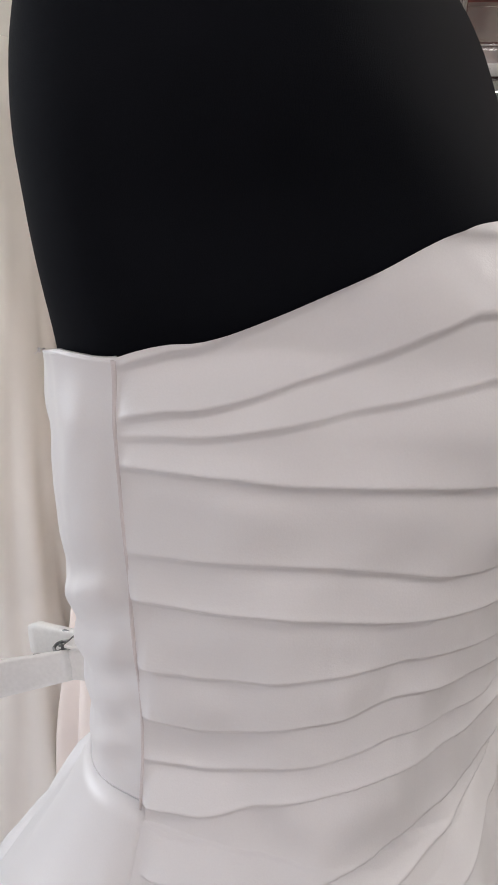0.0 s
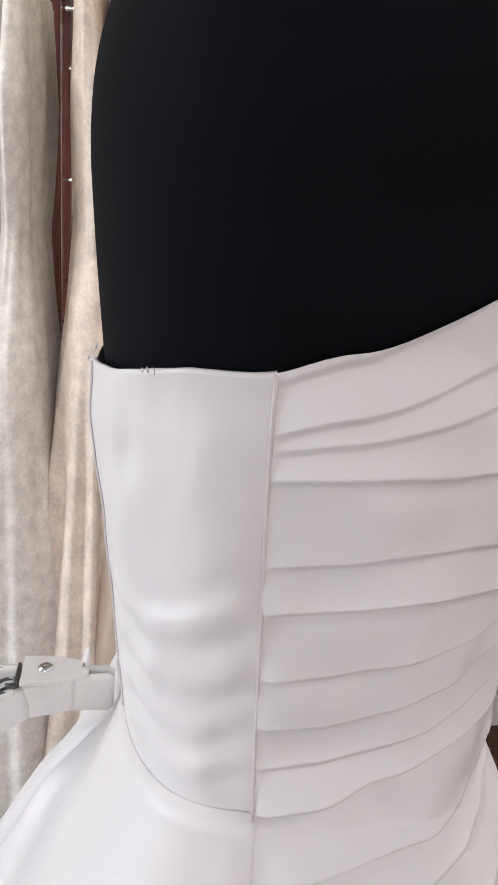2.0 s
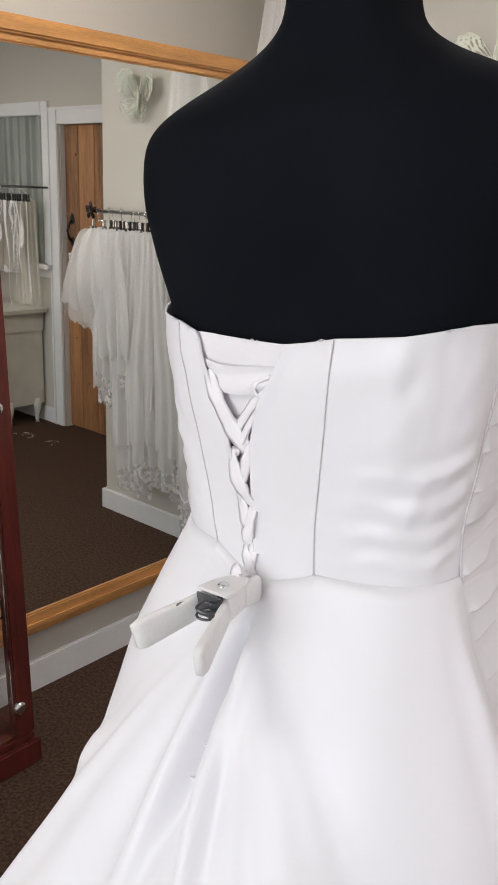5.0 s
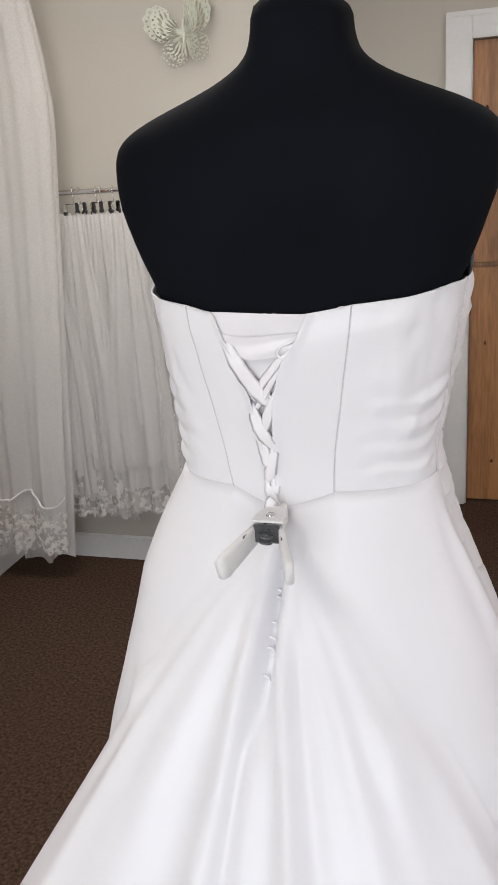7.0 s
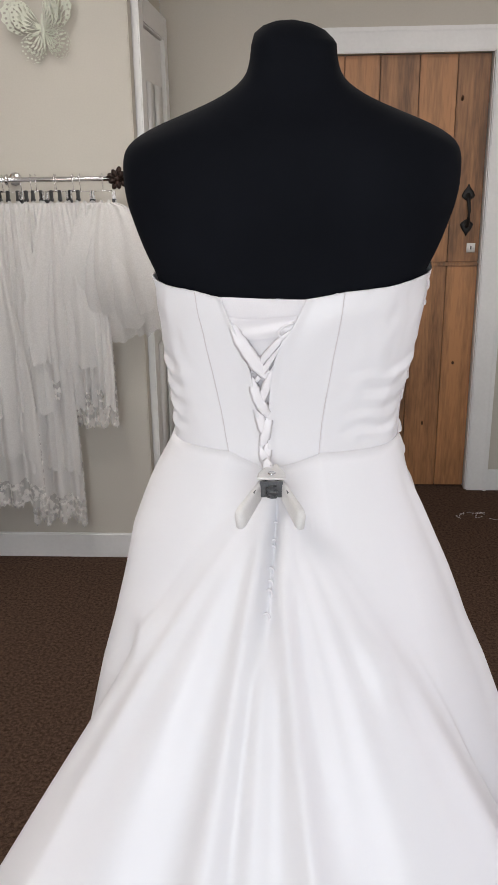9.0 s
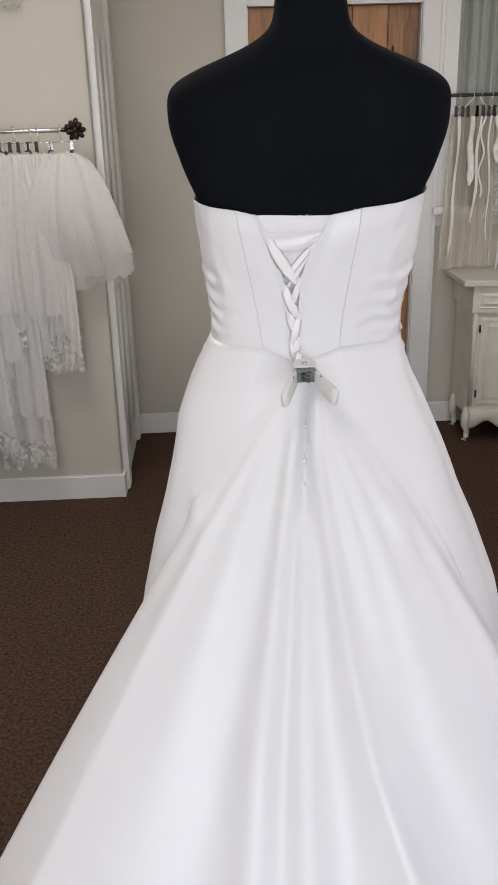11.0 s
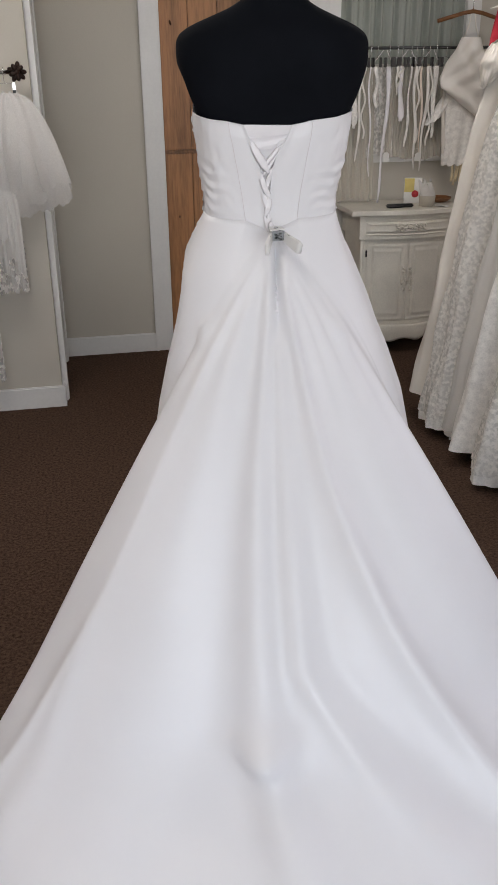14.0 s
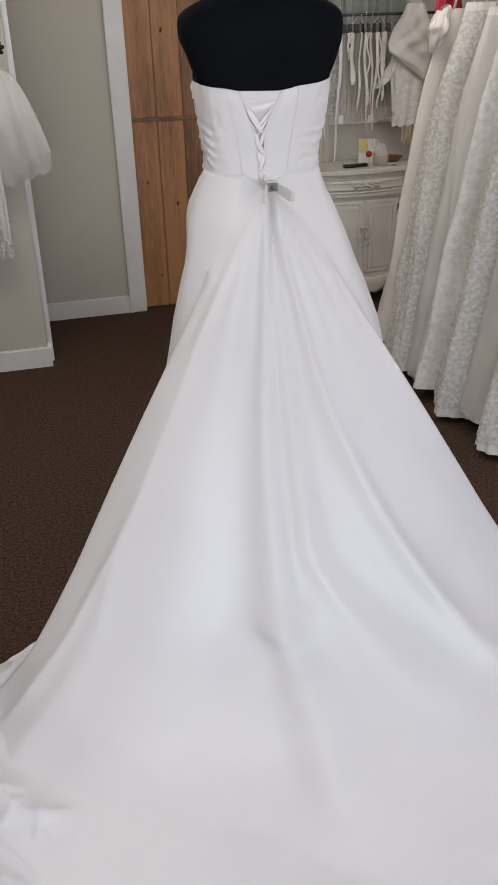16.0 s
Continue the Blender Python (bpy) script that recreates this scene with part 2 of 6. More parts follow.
def tube(points, r, seg=8):
    """A round rod along points; r one radius or one for each point."""
    pts = [Vector(p) for p in points]
    bm = bmesh.new()
    rings = []
    for k, p in enumerate(pts):
        d = (pts[min(k + 1, len(pts) - 1)] - pts[max(k - 1, 0)]).normalized()
        s = d.cross(Vector((0, 0, 1)) if abs(d.z) < 0.9 else Vector((1, 0, 0))).normalized()
        t = d.cross(s)
        rk = r[k] if isinstance(r, (list, tuple)) else r
        rings.append([bm.verts.new(p + (s * math.cos(2 * math.pi * i / seg) + t * math.sin(2 * math.pi * i / seg)) * rk) for i in range(seg)])
    for a, b in zip(rings, rings[1:]):
        for i in range(seg):
            bm.faces.new((a[i], a[(i + 1) % seg], b[(i + 1) % seg], b[i]))
    bm.faces.new(rings[0][::-1])
    bm.faces.new(rings[-1])
    return bm


def strip(points, width, up, thick=0.0012, bm=None):
    """A flat ribbon along points, width across `up`'s normal, with a little thickness."""
    bm = bm or bmesh.new()
    pts = [Vector(p) for p in points]
    rows = []
    for k, p in enumerate(pts):
        d = (pts[min(k + 1, len(pts) - 1)] - pts[max(k - 1, 0)]).normalized()
        n = Vector(up[k] if isinstance(up[0], (tuple, list, Vector)) else up).normalized()
        s = d.cross(n).normalized()
        w = width[k] if isinstance(width, (list, tuple)) else width
        rows.append([bm.verts.new(p + s * w / 2 * a + n * b) for a, b in ((-1, 0), (-.5, thick * 1.0), (.5, thick * 1.0), (1, 0), (.5, -thick), (-.5, -thick))])
    for a, b in zip(rows, rows[1:]):
        for i in range(6):
            bm.faces.new((a[i], a[(i + 1) % 6], b[(i + 1) % 6], b[i]))
    bm.faces.new(rows[0][::-1])
    bm.faces.new(rows[-1])
    return bm


def scatter(n, place, size, rng, kind="bead", bm=None):
    """n small beads or petals at place(rng) -> (point, normal)."""
    bm = bm or bmesh.new()
    for _ in range(n):
        p, nrm = place(rng)
        s = size * rng.uniform(0.6, 1.35)
        if kind == "bead":
            bmesh.ops.create_icosphere(bm, subdivisions=1, radius=s, matrix=Matrix.Translation(p))
        else:
            q = Vector(nrm).to_track_quat("Z", "Y").to_matrix().to_4x4() @ pose(0, 0, 0, rng.uniform(-40, 40), rng.uniform(-40, 40), rng.uniform(0, 360))
            m = Matrix.Translation(p) @ q
            v = [bm.verts.new(m @ Vector(c) * 1) for c in ((0, 0, 0), (s * .5, s * .45, s * .15), (s * .15, s * 1.1, s * .3), (-s * .4, s * .6, s * .12))]
            bm.faces.new(v)
    return bm


def ease(x):
    x = max(0.0, min(1.0, x))
    return x * x * (3 - 2 * x)


def interp(x, xs, ys):
    return float(np.interp(x, xs, ys))


def rounded(x, xs, ys):
    """A rounded run through the values."""
    return sum(float(np.interp(x + d, xs, ys)) for d in (-0.014, -0.007, 0, 0.007, 0.014)) / 5


# ---- room ----
def structure(name, shape, m, parent=None):
    return tagged(part(name, shape, m, parent, smooth_shade=False), kind="structure")


DX0, DX1, DH = 0.036, 0.82, 1.98
WX0, WX1, WZ0, WZ1 = 0.96, 1.72, 1.10, 2.06
structure("floor", boxes((LW - .2, RW + .2, BW - .2, DW + .3, -.1, 0)), CARPET)
structure("ceiling", boxes((LW - .2, RW + .2, BW - .2, DW + .3, CH, CH + .1)), CEIL)
structure("wall_west", boxes((LW - .15, LW, BW, DW, 0, CH)), WALL)
structure("wall_east", boxes((RW, RW + .15, BW, -1.95, 0, CH), (RW, RW + .15, 1.05, DW, 0, CH), (RW, RW + .15, -1.95, 1.05, 0, .85), (RW, RW + .15, -1.95, 1.05, 2.15, CH)), WALL)
structure("wall_partition", boxes((LW, PX, PY, DW, 0, CH), bevel=0.004), WALL)
structure("wall_north", boxes((PX, DX0, DW, DW + .15, 0, CH), (DX0, DX1, DW, DW + .15, DH, CH), (DX1, WX0, DW, DW + .15, 0, CH),
                              (WX0, WX1, DW, DW + .15, 0, WZ0), (WX0, WX1, DW, DW + .15, WZ1, CH), (WX1, RW, DW, DW + .15, 0, CH)), WALL)
structure("wall_south", boxes((LW, RW, BW - .15, BW, 0, .5), (LW, RW, BW - .15, BW, 2.4, CH), (LW, -1.3, BW - .15, BW, .5, 2.4), (2.1, RW, BW - .15, BW, .5, 2.4)), WALL)


def skirting(name, x0, x1, y0, y1):
    """A board with a chamfered top."""
    bm = boxes((x0, x1, y0, y1, 0, .106))
    top = [e for e in bm.edges if all(abs(v.co.z - .106) < 1e-5 for v in e.verts)]
    bmesh.ops.bevel(bm, geom=top, offset=0.006, segments=2, affect="EDGES")
    return structure(name, bm, WHITE)


skirting("baseboard_partition", LW, PX + .016, PY - .016, PY)
skirting("baseboard_return", PX, PX + .016, PY, PY + .06)
skirting("baseboard_north", PX, DX0 - .1, DW - .016, DW)
skirting("baseboard_window", DX1 + .1, RW, DW - .016, DW)
skirting("baseboard_west", LW, LW + .016, BW, PY - .016)


def architrave(name, x0, x1, y, z1, wl, wr):
    """Moulded door casing: two posts and a head."""
    bm = boxes((x0 - wl, x0, y - .022, y, 0, z1 + .1), (x1, x1 + wr, y - .022, y, 0, z1 + .1), (x0 + .0005, x1 - .0005, y - .022, y, z1, z1 + .1), bevel=0.005)
    box(bm, x0 - wl, x0 - wl + .02, y - .03, y - .0225, 0, z1 + .1, bevel=.003)
    box(bm, x1 + wr - .02, x1 + wr, y - .03, y - .0225, 0, z1 + .1, bevel=.003)
    box(bm, x0 - wl + .021, x1 + wr - .021, y - .03, y - .0225, z1 + .08, z1 + .1, bevel=.003)
    return structure(name, bm, WHITE)


architrave("trim_door", DX0, DX1, DW, DH, .1, .1)
structure("trim_jamb", boxes((DX0 - .002, DX0 + .004, DW, DW + .1, 0, DH), (DX1 - .004, DX1 + .002, DW, DW + .1, 0, DH)), WHITE)

# flat square fixtures on the ceiling, made up to house the fill lamps
for lx, ly, watts in FILL_LAMPS:
    cl = thing("ceiling_light", (lx, ly, CH - .07), "added flat square white ceiling light panel, out of view", "ceiling light", "ceiling lights")
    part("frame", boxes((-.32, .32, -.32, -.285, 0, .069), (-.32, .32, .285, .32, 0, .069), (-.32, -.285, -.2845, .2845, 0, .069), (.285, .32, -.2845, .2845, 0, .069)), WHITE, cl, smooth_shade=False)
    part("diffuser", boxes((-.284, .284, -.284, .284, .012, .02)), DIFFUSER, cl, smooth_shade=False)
# plank door
door = thing("door_1", (0, 0, 0), "closed waxed pine plank door with black iron latch", "door", kind="structure")
part("backing", boxes((DX0 + .005, DX1 - .005, DW + .065, DW + .075, .008, DH - .003)), PINE, door)
edges = [DX0 + .005, .19, .343, .512, .674, DX1 - .005]
for a, b in zip(edges, edges[1:]):
    part("plank", boxes((a + .0015, b - .0015, DW + .035, DW + .065, .008, 1.083), bevel=.003), PINE, door, smooth_shade=False)
    part("plank", boxes((a + .0015, b - .0015, DW + .035, DW + .065, 1.103, DH - .003), bevel=.003), PINE, door, smooth_shade=False)
part("mid_rail", boxes((DX0 + .006, DX1 - .006, DW + .027, DW + .064, 1.084, 1.102), bevel=.004), PINE, door, "narrow pine moulding across the door", smooth_shade=False)
rng = random.Random(5)
for kx, kz in ((.70, 1.80), (.245, 1.55), (.10, 1.72), (.73, .63), (.60, .33), (.11, .75), (.28, .62), (.15, .20), (.42, 1.60), (.58, 1.45)):
    kn = lathe([(1.0, 0), (.55, .0006)], 14, (0, 0, 0), "y")
    bmesh.ops.transform(kn, matrix=Matrix.Translation((kx, DW + .0345, kz)) @ Matrix.Rotation(rng.uniform(-.3, .3), 4, "Y") @ Matrix.Diagonal((rng.uniform(.004, .007), 1, rng.uniform(.007, .014), 1)), verts=kn.verts)
    part("knot", kn, KNOT, door)
latch = part("latch", tube([(.750, DW + .034, 1.40), (.750, DW + .01, 1.375), (.753, DW - .004, 1.33), (.753, DW + .008, 1.285), (.752, DW + .033, 1.262)], [.011, .009, .008, .009, .011]), IRON, door, "black iron thumb latch")
for lz in (1.40, 1.262):
    sgn = 1 if lz > 1.3 else -1
    outline = [(.024 * math.sin(a) * (1 - .35 * abs(math.cos(a)) ** 3 + .25 * math.exp(-((abs(a) - 1.9) / .4) ** 2)), sgn * (.030 * math.cos(a) + .016 * math.exp(-(a / .35) ** 2))) for a in [-math.pi + 2 * math.pi * i / 28 for i in range(28)]]
    pts = [(.751 + px * sc, DW + .0345 - dy, lz + pz * sc) for sc, dy in ((1, 0), (1, .003), (.6, .007)) for px, pz in outline]
    fcs = [(28 * r + i, 28 * r + (i + 1) % 28, 28 * r + 28 + (i + 1) % 28, 28 * r + 28 + i) for r in range(2) for i in range(28)] + [tuple(range(56, 84))]
    part("latch_plate", (pts, fcs), IRON, latch)
lock = part("lock_plate", boxes((.758, .797, DW + .0315, DW + .0345, 1.145, 1.187), bevel=.001), PAPER, door, "white metal keyhole plate")
part("keyhole", boxes((.775, .780, DW + .030, DW + .0313, 1.158, 1.174)), IRON, lock)

# panelled door in the return of the partition
door2 = thing("door_2", (0, 0, 0), "closed white painted panelled door in side wall", "door", kind="structure")
part("leaf", boxes((PX + .001, PX + .012, PY + .16, DW - .12, .005, 2.03)), WHITE, door2, smooth_shade=False)
for ya, yb in ((PY + .22, PY + .37), (PY + .42, DW - .18)):
    for za, zb in ((.15, .85), (1.0, 1.85)):
        part("panel", boxes((PX + .0125, PX + .022, ya, yb, za, zb), bevel=.008), WHITE, door2)
structure("trim_return", boxes((PX + .0005, PX + .028, PY + .06, PY + .155, 0, 2.13), (PX + .0005, PX + .028, DW - .115, DW - .02, 0, 2.13), (PX + .0005, PX + .028, PY + .156, DW - .116, 2.035, 2.13), bevel=.005), WHITE)

# window with a voile behind the pane
win = thing("window_1", (0, 0, 0), "white framed window with a closed grey-green voile", "window", kind="structure")
part("window_frame", boxes((WX0 - .04, WX0 + .03, DW - .02, DW + .06, WZ0, WZ1 + .06), (WX1 - .03, WX1 + .05, DW - .02, DW + .06, WZ0, WZ1 + .06), (WX0 + .031, WX1 - .031, DW - .02, DW + .06, WZ1 - .02, WZ1 + .06), bevel=.004), WHITE, win, smooth_shade=False)
part("window_sill", boxes((WX0 - .06, WX1 + .08, DW - .07, DW + .06, WZ0 - .035, WZ0), (WX0 - .04, WX1 + .05, DW - .025, DW + .02, WZ0 - .09, WZ0 - .036), bevel=.006), WHITE, win, smooth_shade=False)
part("pane", boxes((WX0 + .03, WX1 - .03, DW + .070, DW + .074, WZ0, WZ1 - .02)), CLEAR, win)


def voile_point(u, v):
    x = WX0 + .005 + (WX1 - WX0 - .01) * u
    y = DW + .030 + .016 * math.sin(u * 70 + 1.5 * math.sin(u * 17)) + .006 * math.sin(u * 143)
    return x, y, WZ0 - .01 + (WZ1 - WZ0) * v


part("voile", sheet(260, 8, voile_point), VOILE, win)
# unseen backdrop that shuts out the sky, so the window stays dim
structure("window_backdrop", boxes((WX0 - .1, WX1 + .1, DW + .151, DW + .2, WZ0 - .1, WZ1 + .1)), WALL)

# ---- dress form ----
CX, CY, ROT = -0.022, -0.012, radians(-2)
ZB = [1.00, 1.10, 1.18, 1.23, 1.28, 1.33, 1.385, 1.44, 1.48, 1.531, 1.567, 1.589, 1.605, 1.616, 1.626, 1.636, 1.646, 1.656, 1.671, 1.706, 1.736]
AB = [.185, .178, .155, .139, .138, .146, .154, .163, .182, .199, .2015, .2, .188, .160, .133, .108, .084, .066, .055, .051, .049]
FB = [.104, .104, .103, .106, .110, .120, .141, .157, .136, .096, .077, .069, .060, .046, .044, .044, .045, .046, .048, .05, .05]
BB = [.11, .10, .088, .083, .087, .093, .100, .105, .108, .111, .108, .100, .090, .081, .073, .065, .059, .054, .052, .05, .05]
ZT = np.linspace(0.98, 1.75, 400)
AT, FT, BT = ([rounded(z, ZB, q) for z in ZT] for q in (AB, FB, BB))
CT = [rounded(z, [1.0, 1.23, 1.28, 1.33, 1.385, 1.44, 1.48, 1.61, 1.66, 1.75], [-.008, -.008, -.008, -.006, -.004, -.003, -.0026, -.0026, .001, .0015]) for z in ZT]


def body(phi, z, grow=0.0):
    """A point of the torso's outline at a height; phi in radians, 0 at the back, positive towards +x. Measured from the dress's axis."""
    k = max(0.0, min(398.999, (z - .98) / .77 * 399))
    i, k = int(k), k % 1
    a, f, b = AT[i] + (AT[i + 1] - AT[i]) * k + grow, FT[i] + (FT[i + 1] - FT[i]) * k + grow, BT[i] + (BT[i + 1] - BT[i]) * k + grow
    s, c = math.sin(phi), -math.cos(phi)
    turn = abs(math.degrees(phi) + 180) % 360 - 180
    x = a * math.copysign(abs(s) ** .8, s) * (1 - .055 * ease((abs(turn) - 76) / 24) * ease((z - 1.43) / .03) * (1 - ease((z - 1.50) / .05)))
    y = f * c ** .8 if c > 0 else -b * abs(c) ** .62
    return x * math.cos(ROT) - y * math.sin(ROT) + CT[i], x * math.sin(ROT) + y * math.cos(ROT)


def torso_point(u, v):
    z = 1.0 + .700 * v
    x, y = body(2 * math.pi * u, z, -0.0032)
    return x, y, z


pts, faces = sheet(128, 120, torso_point, True)
n0 = len(pts)
for k in range(1, 5):
    for i in range(128):
        x, y, z = pts[128 * 119 + i]
        f = math.cos(k * math.pi / 8.2)
        pts.append((x * f, y * f, z + .027 * math.sin(k * math.pi / 8.2) + f * (.006 * y / .05 - .004 * x / .05)))
for j in range(4):
    o = n0 + (j - 1) * 128 if j else 128 * 119
    p = n0 + j * 128
    faces += [(o + i, o + (i + 1) % 128, p + (i + 1) % 128, p + i) for i in range(128)]
faces.append(tuple(range(n0 + 384, n0 + 512)))
faces.append(tuple(range(127, -1, -1)))
# the stand under the skirt
for k, (r, z) in enumerate(((.02, 1.02), (.02, .04), (.20, .03), (.20, 0.0))):
    pts += [(r * math.cos(2 * math.pi * i / 16), r * math.sin(2 * math.pi * i / 16), z) for i in range(16)]
s0 = n0 + 512
for k in range(3):
    faces += [(s0 + 16 * k + (i + 1) % 16, s0 + 16 * k + i, s0 + 16 * k + 16 + i, s0 + 16 * k + 16 + (i + 1) % 16) for i in range(16)]
faces.append(tuple(range(s0 + 48, s0 + 64)))
form = part("mannequin", (pts, faces), BLACK)
form.location = (CX, CY, 0)
tagged(form, "black jersey dress form torso on a stand, no arms or head", "mannequin")

# ---- wedding dress ----
SEAM, SEAM_L = 82.4, -94.0
W0 = 1.236


def mid(z):
    """The angle of the laced opening's middle line, in degrees."""
    return interp(z, [1.20, 1.43], [-4.0, -8.3])


def top_edge(p):
    """Height of the bodice's upper edge; p in degrees from the back, -180..180."""
    d = abs(p + 8)
    k = .75 * ease((d - 84) / 12)
    return sum(edge_height(d + k * j) for j in (-8, -5, -2.5, 0, 2.5, 5, 8)) / 7


def edge_height(d):
    return interp(d, [0, 14, 27, 48, 66, 74, 86, 91, 95, 99, 104, 112, 120, 130, 144, 168, 188], [1.4275, 1.427, 1.4345, 1.439, 1.4445, 1.447, 1.4475, 1.4485, 1.4515, 1.459, 1.467, 1.477, 1.486, 1.4965, 1.506, 1.506, 1.500])


ZS = [0.03, .10, .20, .36, .56, .74, .84, .94, 1.03, 1.12, 1.18, 1.236]
RS = {0: [.45, .43, .41, .38, .335, .285, .258, .228, .195, .152, .122, .098],
      50: [.44, .42, .40, .375, .34, .302, .278, .252, .222, .186, .152, .122],
      95: [.43, .415, .395, .37, .34, .306, .290, .266, .240, .212, .180, .148],
      180: [.46, .44, .42, .38, .33, .28, .25, .22, .19, .16, .143, .128]}
RKEYS = sorted(RS)
RTAB = np.array([RS[k] for k in RKEYS])


# loose folds of the front: angle high, angle low, width, height
FOLDS = ((70, 98, 8.0, .018), (-110, -112, 9, .02), (-140, -138, 9, .02), (125, 125, 9, .02), (150, 152, 9, .02), (180, 180, 9, .02))
AA, ZZ = np.meshgrid(np.linspace(-180, 180, 1081), np.linspace(0.0, W0 + .01, 500), indexing="ij")
SS = np.clip(1 - ZZ / W0, 0, 1)


def rise(x):
    x = np.clip(x, 0, 1)
    return x * x * (3 - 2 * x)


def turn_from(a):
    return (AA - a + 180) % 360 - 180


FOLD_T = np.zeros_like(AA)
for a0, a1, w, amp in FOLDS:
    q = turn_from(a0 + (a1 - a0) * SS ** .9)
    ww = w * (.95 - .35 * SS)
    q = q + .25 * ww * np.sin(ZZ * 9 + a0)
    FOLD_T += amp * (np.exp(-np.abs(q / ww) ** 1.5) - .42 * np.exp(-((q - 1.7 * ww) / ww) ** 2) - .25 * np.exp(-((q + 2.1 * ww) / (1.2 * ww)) ** 2)) * (.34 + .66 * SS) * rise((W0 - ZZ) / .09)

# the train hangs like a tent from the gather: straight lines fan out from one point to the floor
GATHER = (-.022, -.098, 1.214)
TRAIN_L, TRAIN_R = -67.0, 64.0


def bell(f, c, w, p=2.0):
    return np.exp(-np.abs((f - c) / w) ** p)


def train_fold(f, z):
    """Height of the train's folds; f runs from its left edge to its right edge."""
    s = np.clip(1 - z / 1.214, 0, 1)
    low = 1 - rise((z - .20) / .08)
    mid_ridge = np.interp(z, [.05, .14, .27, .51, .76], [.460, .445, .405, .385, .372])
    thin_ridge = np.interp(z, [.07, .14, .25, .41, .76], [.655, .605, .545, .470, .456])
    side_ridge = np.interp(z, [.15, .30, .48, .72, .95], [.720, .685, .640, .590, .572])
    e = .030 * bell(f, mid_ridge, .032, 2.2) * (1 + .5 * low) - .012 * bell(f, mid_ridge - .075, .05) - .007 * bell(f, mid_ridge + .042, .022)
    e += .022 * bell(f, thin_ridge, .017 + .030 * s ** 4, 1.6) - .012 * bell(f, thin_ridge + .062, .034)
    e += .046 * bell(f, side_ridge, .027, 1.5) - .016 * bell(f, side_ridge + .09, .05) + .012 * bell(f, .93, .04)
    e += .020 * bell(f, .10, .030, 1.7) + .010 * bell(f, .185, .05) - .016 * bell(f, .30, .05)
    e += .048 * bell(f, .407, .042) * np.exp(-((z - .285) / .032) ** 2) - .008 * bell(f, .42, .05) * np.exp(-((z - .215) / .035) ** 2)
    left = (1 - rise((z - .30) / .30)) * (1 - rise((f - .30) / .12))
    e += left * (.014 * bell(f, .045 + .10 * z, .014, 1.5) + .005 * bell(f, .135 - .08 * z, .016))
    e += .0028 * np.sin(f * 41 + 2.5 * np.sin(z * 4.1)) * bell(f, .5, .45)
    near = .0022 * np.sin(f * 58 + 2 * np.sin(f * 9) + 3 * s) * np.exp(-((s - .19) / .12) ** 2)
    return 1.3 * e * (.04 + .96 * s) + near


FF = np.linspace(0, 1, 400)
EDGE = np.radians(TRAIN_L + (TRAIN_R - TRAIN_L) * FF)
REACH = np.array([rounded(f, [0, .06, .14, .25, .40, .60, .80, .93, 1], [.855, .875, .865, .81, .755, .77, .82, .83, .78]) for f in FF])
TRAIN_T = np.full_like(AA, -1.0)
for k, z in enumerate(ZZ[0]):
    if z > GATHER[2] - .003:
        continue
    s = (1 - z / GATHER[2]) ** (.88 + .15 * bell(FF, .48, .3))
    rr = REACH + .30 * max(0.0, 1 - z / .36) ** 2.4 * (.12 + .88 * bell(FF, .52, .38))
    rr = rr + .15 * math.exp(-z / .05) * bell(FF, .52, .45)
    px = GATHER[0] + s * (rr * np.sin(EDGE) - GATHER[0])
    py = GATHER[1] + s * (-rr * np.cos(EDGE) - GATHER[1])
    rad = np.hypot(px, py) + train_fold(FF, z)
    ang = np.maximum.accumulate(np.degrees(np.arctan2(px, -py)))
    row = np.interp(AA[:, 0], ang, rad)
    over = np.maximum(0, np.maximum(ang[0] - AA[:, 0], AA[:, 0] - ang[-1]))
    soft = 4.0 + 3 * z / GATHER[2]
    TRAIN_T[:, k] = row * (1 - .06 * (over / soft) - .55 * np.maximum(0, over / soft - .25) ** 1.5)
    FOLD_T[:, k] += np.where(over > 0, 0, train_fold(np.interp(AA[:, 0], ang, FF), z))

# distance from the waist's outline at which the skirt hangs
turns = [body(radians(p), W0, .004) for p in np.linspace(-180, 180, 721)]
WAIST = np.interp(AA[:, 0], [-180] + [math.degrees(math.atan2(x, -y)) for x, y in turns[1:-1]] + [180], [math.hypot(x, y) for x, y in turns])
ROWS_A = np.array([[np.interp(a, RKEYS, RTAB[:, k]) for k in range(len(ZS))] for a in abs(AA[:, 0])])
HANG_T = np.array([np.interp(ZZ[0], ZS, row) - row[-1] for row in ROWS_A])
HANG_T += np.interp(ZZ, [.03, .5, .82, .93, 1.0, 1.07, 1.12, 1.18, W0], [.05, .03, .012, -.003, -.014, -.018, -.024, -.018, 0]) * np.where(AA > 0, np.exp(-((AA - 85) / 32) ** 2), 0)
HANG_T -= np.where(AA < 0, np.exp(-((AA + 100) / 22) ** 2), 0) * .050 * rise((1.19 - ZZ) / .2)
HANG_T += np.where(abs(AA) > 66, FOLD_T, 0) * rise((abs(AA) - 66) / 8)
HANG_T += WAIST[:, None]
soft = .005 + .006 * rise((ZZ - .55) / .45)
gap = (TRAIN_T - HANG_T) / soft
HANG_T = np.where(gap > 12, TRAIN_T, np.where(gap < -12, HANG_T, HANG_T + soft * np.log1p(np.exp(np.clip(gap, -12, 12))) * rise((W0 - .004 - ZZ) / .03)))
HANG_T -= WAIST[:, None]
